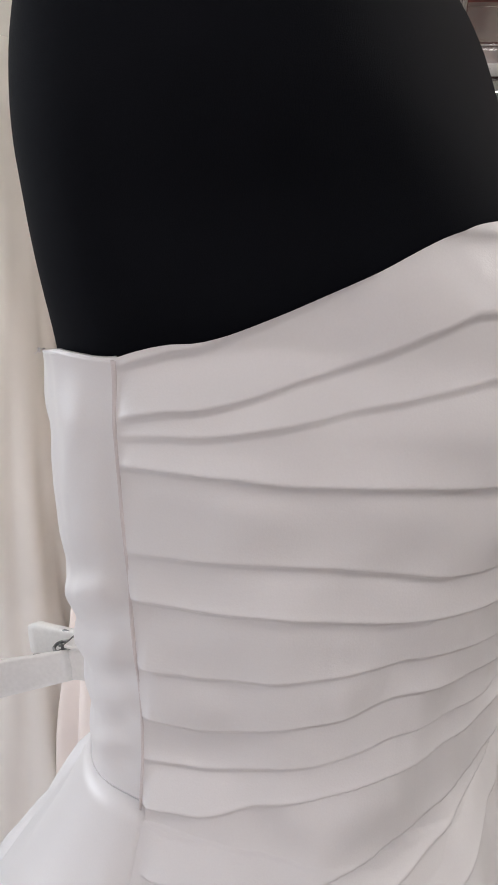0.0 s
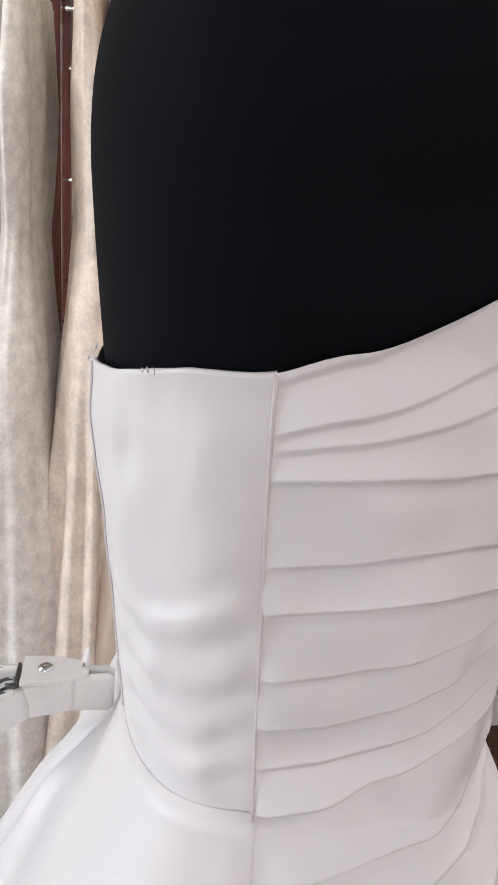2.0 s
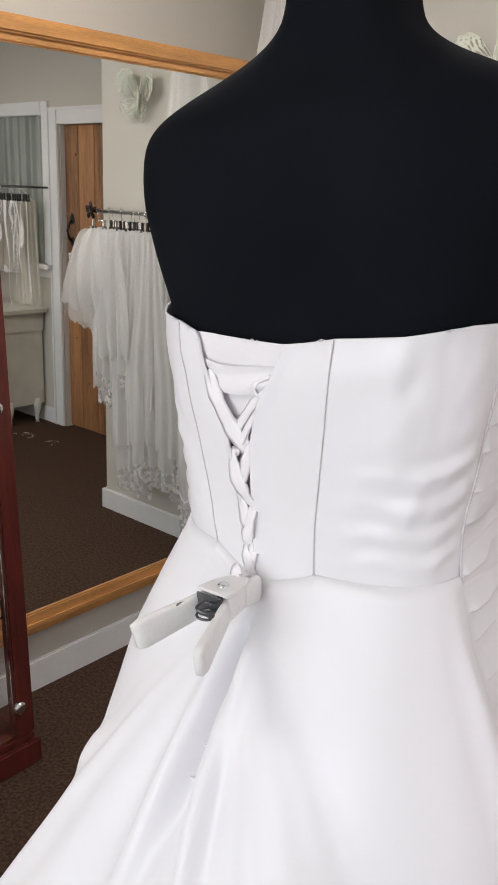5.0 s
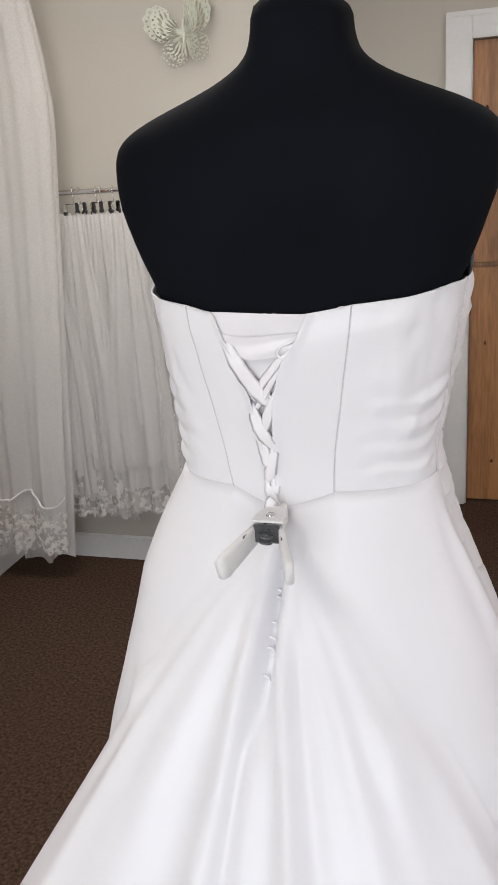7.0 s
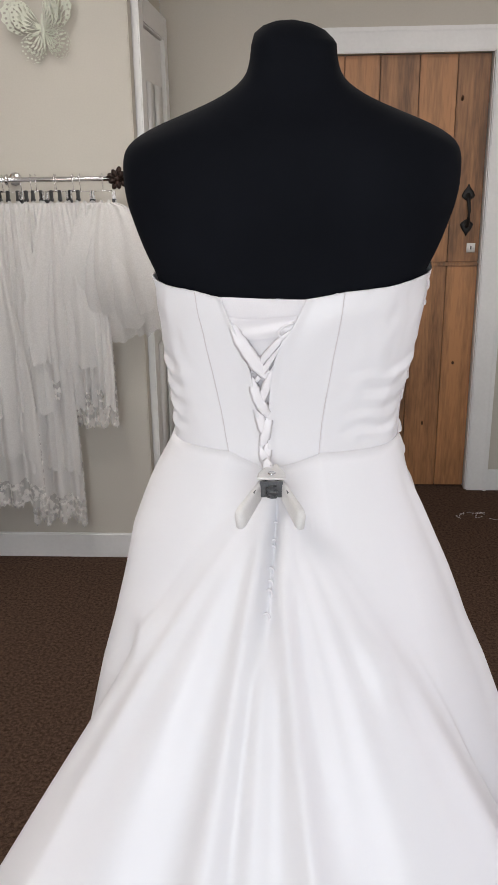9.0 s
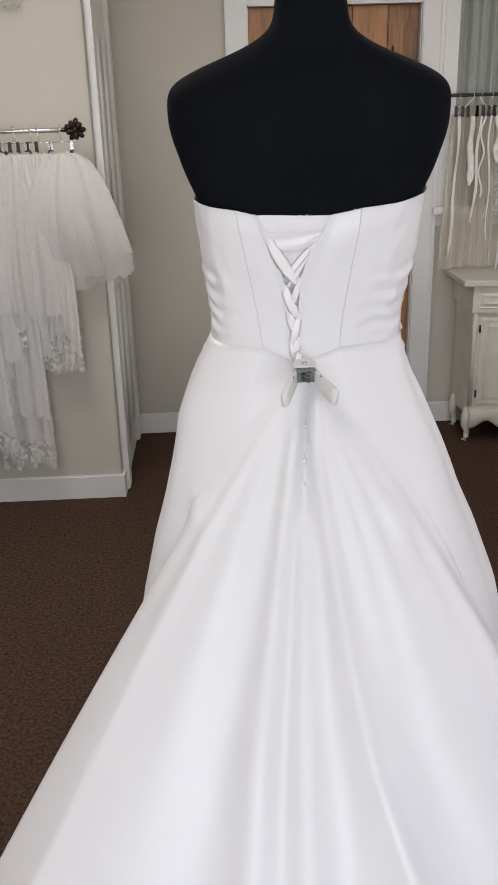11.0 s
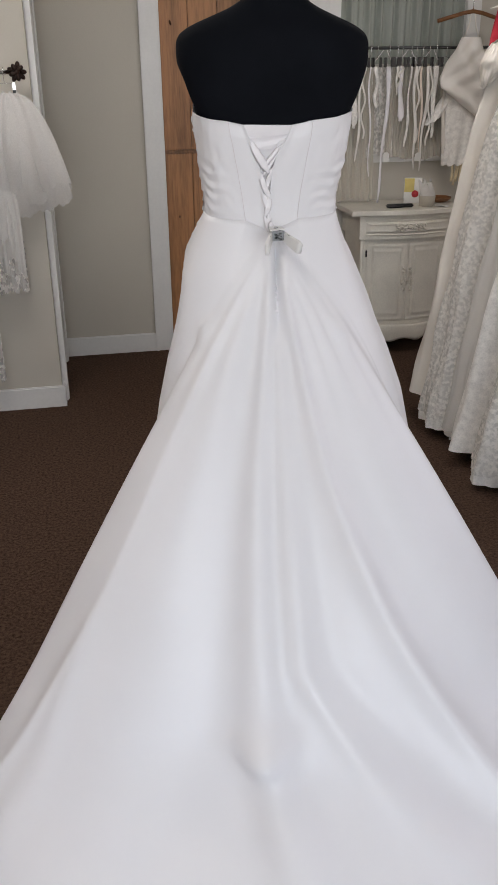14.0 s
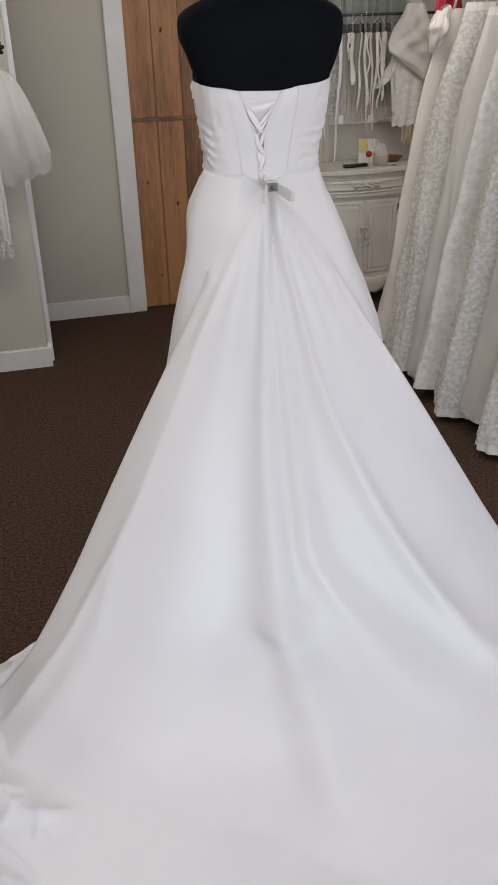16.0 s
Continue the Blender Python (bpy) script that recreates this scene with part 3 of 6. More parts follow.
# the open placket under the gather
q = turn_from(-9)
HANG_T += (-.024 * np.exp(-(q / 2.6) ** 2) + .010 * (np.exp(-((q - 7) / 4) ** 2) + np.exp(-((q + 7) / 4) ** 2))) * rise((W0 - .02 - ZZ) / .05) * rise((ZZ - .96) / .12)
# two small tucks at the hips
for ta, tz in ((27, 1.031), (-52, 1.035)):
    q = (AA - ta) / 6 + (ZZ - tz) / .05
    HANG_T += .011 * np.exp(-q * q) * np.exp(-((ZZ - tz + .02 - .0012 * (AA - ta)) / .030) ** 2) * np.where(ZZ < tz + .01, 1, np.exp(-((ZZ - tz - .01) / .006) ** 2))


def sample(tab, i, j):
    """Between the four nearest entries of a table."""
    i, j = max(0.0, min(tab.shape[0] - 1.001, i)), max(0.0, min(tab.shape[1] - 1.001, j))
    a, b = int(i), int(j)
    u, v = i - a, j - b
    return float((tab[a, b] * (1 - v) + tab[a, b + 1] * v) * (1 - u) + (tab[a + 1, b] * (1 - v) + tab[a + 1, b + 1] * v) * u)


def fold_height(ang, z):
    return sample(FOLD_T, (ang + 180) * 3, z / (W0 + .01) * 499)


def skirt_at(phi, z):
    x0, y0 = body(phi, W0, 0.004)
    a = math.atan2(x0, -y0)
    drop = W0 - waistline(math.degrees(phi))
    z = z + drop * max(0.0, 1 - max(0.0, W0 - drop - z) / .22)
    r = math.hypot(x0, y0) + sample(HANG_T, (math.degrees(a) + 180) * 3, z / (W0 + .01) * 499)
    return r * math.sin(a), -r * math.cos(a)


dress = thing("wedding_dress", (CX, CY, 0), "white satin strapless wedding gown with laced back and train", "dress")


def hem(ang):
    return interp(abs(ang), [0, 25, 45, 62, 72, 82, 95, 180], [1.85, 1.7, 1.45, 1.22, 1.05, .70, .51, .475])


def waistline(p):
    d = abs((p + 4 + 180) % 360 - 180)
    return interp(d, [0, 8, 18, 60, 82, 180], [1.212, 1.222, 1.234, 1.238, 1.241, 1.238])


LOW = 1.125


def drape_low(p):
    """Lower end of the draped front; p in 0..360."""
    u = (p - SEAM) / (360 - SEAM + SEAM_L)
    return LOW - .055 * math.sin(math.pi * max(0, min(1, u)))


def skirt_point(u, v):
    p = -180 + 360 * u
    phi = math.radians(p)
    q = p % 360
    zt = waistline(p) + .003
    zt += (drape_low(q) - zt) * ease((q - SEAM - 2) / 8) * ease((358 + SEAM_L - q) / 8)
    if v < .72:
        z = zt + (.03 - zt) * (v / .72) ** .93
        x, y = skirt_at(phi, z)
        tuck = 1 - .005 * ease((q - SEAM) / 1.5) * ease((360 + SEAM_L - q) / 1.5) * ease((z - drape_low(q) + .01) / .03) / math.hypot(x, y)
        x, y = x * tuck, y * tuck
        k = ease((.42 - z) / .36) * ease((72 - abs(math.degrees(math.atan2(x, -y)))) / 12)
        k = 1 + k * (.030 * noise.noise((x * 4.2, y * 4.2, z * 5)) + .012 * noise.noise((x * 10, y * 10, z * 9)))
        return x * k, y * k, z
    s = (v - .72) / .28
    x, y = skirt_at(phi, .03)
    k = ease(.39 / .36) * ease((72 - abs(math.degrees(math.atan2(x, -y)))) / 12)
    k = 1 + k * (.030 * noise.noise((x * 4.2, y * 4.2, .15)) + .012 * noise.noise((x * 10, y * 10, .27)))
    x, y = x * k, y * k
    r, a = math.hypot(x, y), math.atan2(x, -y)
    ang = math.degrees(a)
    r2 = r + max(0.004, hem(ang) - r) * s
    a += .05 * s * math.sin(3 * a)
    lift = .8 * fold_height(ang, .12) * (1 - .6 * s) + .013 * noise.noise((r2 * 11 * math.sin(a), r2 * 11 * math.cos(a), 6.3)) * ease(s * 4) + .030 * noise.noise((r2 * 5 * math.sin(a), r2 * 5 * math.cos(a), 3.1)) * ease(s * 4)
    side = ease((-28 - ang) / 14) * ease(s * 5)
    rx, ry = r2 * math.sin(a), r2 * math.cos(a)
    lift += .030 * side * max(0.0, 1 - 4.5 * abs(noise.noise((rx * 5 + ry * 2, ry * 7, 8.7)))) + .010 * side * max(0.0, 1 - 4 * abs(noise.noise((rx * 13, ry * 11, 2.2))))
    z = .030 - .016 * ease(s * 2.5) + max(0, lift) * .9 * ease(s * 5) * (1 - ease((s - .9) / .1))
    return r2 * math.sin(a), -r2 * math.cos(a), max(.006, z)


sk = part("skirt", sheet(720, 200, skirt_point, True), SATIN, dress)
md = sk.modifiers.new("thickness", "SOLIDIFY")
md.thickness, md.offset = 0.002, -1


def wrinkle(p, z):
    """Soft creases across the side panels that rise towards the side seams."""
    d = abs(p + 8)
    k = ease((d - 16) / 30) * (1 - ease((d - 84) / 7))
    q = z - .00045 * (d - 74) + .014 * noise.noise((p * .04, z * 9, 2.2))
    f = sum(a * math.exp(-((q - c) / w) ** 2) for a, c, w in ((1, 1.342, .0065), (.8, 1.313, .006), (1, 1.288, .006), (.9, 1.264, .005), (.5, 1.368, .010), (.3, 1.398, .012), (-.9, 1.327, .006), (-.8, 1.300, .0055), (-.9, 1.276, .0055), (-.6, 1.254, .004), (-.4, 1.355, .007)))
    m = .9 + 1.1 * noise.noise((p * .035 + 3, z * 16 - d * .016, 5.5))
    n = noise.noise((p * .06, z * 22 - d * .018, 1.7))
    soft = .0026 * noise.noise((p * .045 + 7, z * 13 - d * .012, 8.8)) + .0012 * noise.noise((p * .11, z * 30 - d * .03, 4.1))
    return k * (.0015 * f * max(.08, m) * (.35 + .65 * ease((d - 30) / 40)) + .0020 * n + soft) + .0004 * noise.noise((p * .15, z * 50, 7.0)) + .0016 * noise.noise((p * .05 + z * 9, z * 24 - d * .05, 3.3))


def notch(z):
    """Half width, in degrees, of the laced opening."""
    return interp(z, [1.20, 1.225, 1.28, 1.34, 1.38, 1.43], [.5, .7, 1.5, 3.6, 7.0, 13.6])


def back_panel(p0, p1, edge=0):
    """A back panel between two angles that run from waist to top; edge marks the side at the lacing."""
    def f(u, v):
        pw, pt = p0[0] + (p1[0] - p0[0]) * u, p0[1] + (p1[1] - p0[1]) * u
        zw, zt = waistline(pw) - .004, top_edge(pt)
        z = zw + (zt - zw) * v
        if edge:
            e = mid(z) + edge * notch(z)
            other = (p1 if edge > 0 else p0)
            o = other[0] + (other[1] - other[0]) * v
            p = e + (o - e) * (u if edge > 0 else 1 - u) if edge > 0 else o + (e - o) * u
        else:
            p = pw + (pt - pw) * v
        g = .0043 + .0012 * ease((z - zw) / .02) + wrinkle(p, z) * ease((z - zw) / .03) - .0035 * ease((z - zt + .03) / .03)
        if edge:
            d = abs(p - e)
            g += .003 * math.exp(-(d / 2.0) ** 2)
        x, y = body(math.radians(p), z, g)
        return x, y, z
    return f


def panel(name, f, nu=80, nv=110):
    ob = part(name, sheet(nu, nv, f), SATIN, dress)
    m = ob.modifiers.new("thickness", "SOLIDIFY")
    m.thickness, m.offset = 0.0018, -1
    return ob


panel("bodice_back_panel", back_panel((-4, 5), (13, 18.6), 1))
panel("bodice_back_panel", back_panel((-22, -35), (-4, -22), -1))
panel("bodice_side_panel", back_panel((13, 18.6), (SEAM, SEAM)))
panel("bodice_side_panel", back_panel((SEAM_L, SEAM_L), (-22, -35)))


def seam_line(p0, p1, w=.0022, z0=None, r=.0013):
    pts = []
    for k in range(40):
        v = k / 39
        p = p0 + (p1 - p0) * v
        za = waistline(p) if z0 is None else z0
        z = za + (top_edge(p) - .001 - za) * v
        x, y = body(math.radians(p), z, .0060 + wrinkle(p, z) * ease((z - W0) / .03) - .0033 * ease((z - top_edge(p) + .03) / .03)) if z > W0 else [c * 1.012 for c in skirt_at(math.radians(p), z)]
        pts.append((x, y, z))
    return tube(pts, r, 6)


for a, b in ((13, 18.6), (-22, -35)):
    part("seam", seam_line(a, b, r=.0006), SEAM_THREAD, dress)
for s in (SEAM, SEAM_L):
    part("seam", seam_line(s, s, z0=1.241, r=.0011), SEAM_THREAD, dress, "raised side seam")

# draped pleats: heights along each fold at these angles
PLEAT_P = (78, 88, 94, 100, 107, 116, 125, 180)
PLEATS = ((1.438, 1.450, 1.462, 1.471, 1.480, 1.492, 1.500, 1.50), (1.419, 1.429, 1.438, 1.447, 1.455, 1.465, 1.474, 1.485), (1.415, 1.420, 1.426, 1.432, 1.439, 1.446, 1.452, 1.462),
          (1.405, 1.407, 1.409, 1.409, 1.411, 1.413, 1.413, 1.42), (1.367, 1.370, 1.374, 1.376, 1.378, 1.377, 1.376, 1.385), (1.346, 1.348, 1.351, 1.354, 1.355, 1.355, 1.357, 1.37),
          (1.312, 1.315, 1.319, 1.322, 1.326, 1.331, 1.335, 1.35), (1.286, 1.288, 1.292, 1.297, 1.302, 1.308, 1.316, 1.335), (1.264, 1.267, 1.271, 1.276, 1.280, 1.286, 1.294, 1.32),
          (1.241, 1.245, 1.251, 1.258, 1.263, 1.269, 1.275, 1.305), (1.209, 1.213, 1.218, 1.223, 1.226, 1.230, 1.235, 1.275), (1.185, 1.19, 1.195, 1.20, 1.204, 1.21, 1.216, 1.25), (1.155, 1.16, 1.165, 1.17, 1.175, 1.182, 1.19, 1.22))
DEPTH = (.0022, .0026, .0020, .0038, .0030, .0048, .0034, .0034, .0036, .0052, .0060, .0055, .005)


PD, PZ = np.meshgrid(np.linspace(78, 190, 449), np.linspace(1.05, 1.53, 961), indexing="ij")
PLEAT_T = np.zeros_like(PD)
FZ = [np.interp(PD, PLEAT_P, row) for row in PLEATS]
for k, f in enumerate(FZ):
    above = np.maximum(.004, (FZ[k - 1] if k else f + .02) - f)
    t = (PZ - f) / above
    PLEAT_T += np.where((t >= 0) & (t < 1), DEPTH[k] * (np.exp(-t * 2.6) - .074) * rise((PZ - f) / .0018), 0)
    t = (f - PZ) / .009
    PLEAT_T -= np.where((t > 0) & (t < 3), DEPTH[k] * .38 * np.exp(-t * t) * rise((f - PZ) / .0014), 0)


def pleat(p, z):
    d = abs((p + 8 + 180) % 360 - 180) - 8
    near = ease((d - 78) / 9)
    n = noise.noise((d * .045, z * 16, 4.2))
    far = 1 - .65 * ease((p - 200) / 30) * ease((1.27 - z) / .04)
    return far * (.55 + .45 * near) * sample(PLEAT_T, (d - 78) * 4, (z - 1.05) * 2000) * (1 + .5 * n) + near * (.0030 * n + .0022 * noise.noise((d * .11, z * 38, 9.1)) + .0022 * noise.noise((d * .035 + 4, z * 30 - d * .012, 6.4)) * ease((1.42 - z) / .06))


def drape_point(u, v):
    p = SEAM + (360 - SEAM + SEAM_L) * u
    q = p if p <= 180 else p - 360
    zl = drape_low(p)
    z = zl + (top_edge(q) - zl) * v
    seam = ease((p - SEAM) / 8) * ease((360 + SEAM_L - p) / 8)
    g = .0062 + pleat(p, z) * (seam + (1 - seam) * ease((z - W0 + .02) / .04)) * ease((p - SEAM) / 2.6) * ease((360 + SEAM_L - p) / 2.6)
    if z > W0:
        x, y = body(math.radians(p), z, g - .0035 * ease((z - top_edge(q) + .03) / .03))
    else:
        x, y = skirt_at(math.radians(p), z)
        r = math.hypot(x, y)
        g = (g - .0045 * ease((W0 + .001 - z) / .001)) * ease((z - zl) / .04) * (1 - ease((W0 - z) / .03) * (1 - ease((p - SEAM) / 5) * ease((360 + SEAM_L - p) / 5)))
        g = max(.0016, g)
        x, y = x * (1 + g / r), y * (1 + g / r)
    return x, y, z


dr = part("draped_front", sheet(240, 460, drape_point), SATIN, dress, "pleated satin drape across the front")

# modesty panel and lacing
def modesty_point(u, v):
    z = 1.21 + (1.4275 - 1.21 + .001 * math.sin(u * 6)) * v
    p = mid(z) + (u - .5) * 44
    x, y = body(math.radians(p), z, .0015 + .0008 * noise.noise((p * .2, z * 40, 0)))
    return x, y, z


part("modesty_panel", sheet(50, 60, modesty_point), LINING, dress)


def on_back(p, z, g):
    x, y = body(math.radians(p), z, g)
    return (x, y, z)


def lace_run(za, zb, side, w, lift=.0, sag=.003):
    """One soft ribbon from an edge of the opening down to the other, tucked under both edges."""
    a, b = mid(za) + side * (notch(za) + .5), mid(zb) - side * (notch(zb) + .5)
    n = 18
    pts = [on_back(a + (b - a) * t, za + (zb - za) * t - sag * math.sin(math.pi * t), .0042 + (.0030 + lift) * math.sin(math.pi * t) ** .7) for t in [i / n for i in range(n + 1)]]
    return strip(pts, [w * (.34 + .72 * math.sin(math.pi * i / n) ** .5 + .06 * math.sin(i * 1.7 + za * 90)) for i in range(n + 1)], [(.25 * math.sin(i * .5 + za * 50), -1, .1) for i in range(n + 1)], .0008)


# the broad top ribbon with its soft lengthwise creases, then the crossing pairs
def top_ribbon(u, v):
    z = 1.4085 - .024 * v - .004 * math.sin(math.pi * u) + .003 * (u - .5)
    p = mid(z) + (u - .5) * 2 * (notch(z) + 1.5)
    g = .0036 + .0026 * math.sin(math.pi * u) + .0013 * math.sin(v * 8 + 3 * u) + .0009 * noise.noise((u * 4, v * 3, 1.1))
    return on_back(p, z, g)


part("lacing", sheet(40, 22, top_ribbon), RIBBON, dress, "broad soft ribbon across the opening")
for za, zb, side, w, lift in ((1.398, 1.330, -1, .017, .0022), (1.392, 1.338, 1, .009, 0), (1.376, 1.322, 1, .007, .0004), (1.350, 1.292, 1, .011, .001), (1.334, 1.282, -1, .014, .0028), (1.300, 1.252, -1, .013, .001), (1.288, 1.242, 1, .013, .0028), (1.256, 1.220, 1, .012, .0014), (1.250, 1.214, -1, .013, .0032)):
    part("lacing", lace_run(za, zb, side, w, lift), RIBBON, dress)
for k, (z, side) in enumerate(((1.392, 1), (1.370, 1), (1.349, 1), (1.328, 1), (1.300, -1), (1.378, -1))):
    p = mid(z) + side * notch(z)
    pts = [on_back(p + side * (.8 - (3.0 + .6 * math.sin(k * 2.1)) * math.sin(a)), z + .0085 * math.cos(a) - .004 * math.sin(a), .0052 + .0016 * math.sin(a)) for a in [math.pi * i / 12 for i in range(13)]]
    part("loop", strip(pts, .0034, [(side * .3, -1, 0)] * 13, .0008), RIBBON, dress)


def skirt_out(ang, z, out=0.0):
    """A point of the skirt in a direction, a little outside."""
    lo, hi = -60.0, 60.0
    for _ in range(24):
        m = (lo + hi) / 2
        x, y = body(math.radians(m), W0, .004)
        lo, hi = (m, hi) if math.degrees(math.atan2(x, -y)) < ang else (lo, m)
    x, y = skirt_at(math.radians(lo), z)
    r = math.hypot(x, y)
    return x * (1 + out / r), y * (1 + out / r), z


# loops of the placket below the gather
for k in range(7):
    z = 1.150 - .0150 * k - .005 * math.sin(k * 2.3)
    x, y, _ = skirt_out(-10.0, z, .003)
    pts = [(x + .0045 * math.cos(a), y - .002 * math.sin(a), z + .007 * math.sin(a)) for a in [2 * math.pi * i / 12 for i in range(13)]]
    part("loop", tube(pts, .0014, 6), RIBBON, dress)
# loose lacing end under the clamp
part("lacing", strip([(-.026 - .004 * math.sin(i * .9), -.112 - .012 * i / 10, 1.235 - .030 * i / 10) for i in range(11)], .012, (0, -1, .1), .001), RIBBON, dress)
# frayed threads at a few places of the upper edge
rng = random.Random(11)
for p0 in (56.0, 18.0, -1.5, -28.0, -40.0):
    for k in range(4):
        p = p0 + rng.uniform(-3.0, 3.0)
        x, y = body(math.radians(p), top_edge(p), .004)
        t = rng.uniform(-.005, .005)
        h = rng.uniform(.0004, .0015)
        part("thread", tube([(x - t, y, top_edge(p) - .0008), (x, y - .0004, top_edge(p) + h), (x + t, y - .0006, top_edge(p) + h * .4)], .0003, 4), RIBBON, dress)

# ---- spring clamp on the gather ----
clamp = thing("spring_clamp", (-.045, -.153, 1.214), "grey plastic coated spring clamp gripping the back of the gown", "clamp")


def handle_shape(tip, base_pt, w0, w1, h0, h1):
    """A flattened, rounded grip from base to tip."""
    a, b = Vector(base_pt), Vector(tip)
    d = (b - a)
    side = d.cross(Vector((0, 0, 1))).normalized()
    up = side.cross(d).normalized()
    bm = bmesh.new()
    rings = []
    for k in range(9):
        t = k / 8
        w, h = (w0 + (w1 - w0) * t) / 2, (h0 + (h1 - h0) * t) / 2
        e = 1 if k < 8 else .8
        c = a + d * t
        rings.append([bm.verts.new(c + side * w * e * math.copysign(abs(math.cos(q)) ** .5, math.cos(q)) + up * h * e * math.copysign(abs(math.sin(q)) ** .35, math.sin(q))) for q in [2 * math.pi * i / 20 for i in range(20)]])
    for p, q in zip(rings, rings[1:]):
        for i in range(20):
            bm.faces.new((p[i], p[(i + 1) % 20], q[(i + 1) % 20], q[i]))
    bm.faces.new(rings[0][::-1])
    bm.faces.new(rings[-1])
    return bm


GALV = mat("galvanised_steel", (0.17, 0.175, 0.18), 0.30, 1.0, var=0.12, scale=60, fine=400, bump=0.05)
for sx in (-1, 1):
    hnd = part("handle", handle_shape((sx * .035, -.064, -.017), (sx * .0125, -.006, -.001), .006, .010, .021, .027), CLAMP, clamp)
    part("arm", handle_shape((sx * .021, -.034, -.007), (sx * .0075, .010, .002), .0024, .0030, .020, .021), GALV, hnd, "bare steel arm")
    part("cheek", handle_shape((sx * .0135, -.010, -.001), (sx * .0070, .022, .001), .0050, .0055, .022, .021), CLAMP, hnd)
    part("jaw", handle_shape((sx * .004, .045, 0), (sx * .0068, .020, .001), .007, .008, .022, .024), CLAMP, clamp, "grey plastic jaw cover")
part("channel", boxes((-.0135, .0135, -.014, -.012, -.0085, .0112), bevel=.0004), GALV, clamp, "folded galvanised steel channel", smooth_shade=False)
part("spring", tube([(.0062 * math.cos(a), -.0195 + .0062 * math.sin(a), .0070 - a * .0010) for a in [i * math.pi / 8 for i in range(34)]], .0012, 7), GALV, clamp, "coiled steel spring")
part("rivet", lathe([(.0048, .0100), (.0048, .0152), (.0036, .0162), (.0016, .0158)], 16, (0, .004, 0)), STEEL, clamp)
outline = [(-.0165, -.010), (.0165, -.010), (.0160, .006), (.0120, .020), (.0070, .030), (-.0070, .030), (-.0120, .020), (-.0160, .006)]
pts = [(x * k, y * k, z) for z, k in ((.0118, 1), (.0136, 1), (.0142, .94)) for x, y in outline]
part("cover_plate", (pts, [(8 * r + i, 8 * r + (i + 1) % 8, 8 * r + 8 + (i + 1) % 8, 8 * r + 8 + i) for r in range(2) for i in range(8)] + [tuple(range(16, 24)), tuple(range(7, -1, -1))]), CLAMP, clamp, smooth_shade=False)

# ---- display cabinet ----
KX0, KX1, KY0, KY1 = -1.805, -1.485, -.32, .642
cab = thing("display_cabinet", (0, 0, 0), "mahogany display cabinet with glass shelves and mirrored back", "cabinet")
part("base", boxes((KX0, KX1 + .012, KY0 - .012, KY1 + .012, 0, .075), (KX0, KX1, KY0, KY1, .075, .10), bevel=.006), MAHOG, cab, smooth_shade=False)
top = part("top", boxes((KX0, KX1, KY0, KY1, 1.962, 2.0), bevel=.004), MAHOG, cab, smooth_shade=False)
part("cornice", boxes((KX0 - .005, KX1 + .028, KY0 - .028, KY1 + .028, 2.03, 2.06), (KX0 - .002, KX1 + .016, KY0 - .016, KY1 + .016, 2.0005, 2.029), bevel=.008), MAHOG, top, smooth_shade=False)
for px in (KX0, KX1 - .042):
    for py in (KY0, KY1 - .058):
        part("post", boxes((px, px + .042, py, py + .058, .1005, 1.9615), bevel=.004), MAHOG, cab, smooth_shade=False)
part("back_mirror", boxes((KX0 + .004, KX0 + .008, KY0 + .059, KY1 - .059, .1005, 1.9615)), MIRROR, cab, "mirrored back panel", smooth_shade=False)
for py in (KY0 + .02, KY1 - .026):
    g = part("side_glass", boxes((KX0 + .043, KX1 - .043, py, py + .005, .1005, 1.9615)), CLEAR, cab, smooth_shade=False)
    g.visible_shadow = False
g = part("glass_door", boxes((KX1 - .012, KX1 - .007, KY0 + .062, KY1 - .062, .1075, 1.955)), CLEAR, cab, smooth_shade=False)
g.visible_shadow = False
SHELVES = (1.556, 1.254, .862, .474)
for sz in SHELVES:
    g = part("glass_shelf", boxes((KX0 + .012, KX1 - .02, KY0 + .06, KY1 - .03, sz - .006, sz), bevel=.001), TINTED, cab, smooth_shade=False)
    g.visible_shadow = False
for hz in (1.895, 1.054, .197):
    hg = part("hinge", lathe([(.016, -.006), (.018, 0), (.018, .006), (.013, .011), (.004, .012)], 20, (KX1 + .006, KY1 - .050, hz), "x"), CHROME, cab, "round chrome glass hinge")
    part("pin", tube([(KX1 + .006, KY1 - .050, hz - .016), (KX1 + .006, KY1 - .050, hz - .030)], .003), CHROME, hg)
for bx, bz in ((-1.60, 1.905), (-1.70, 1.80)):
    part("light_bar", tube([(bx, KY0 + .06, bz), (bx, KY1 - .16, bz)], .006), CHROME, cab, "slim metal strip under the top")


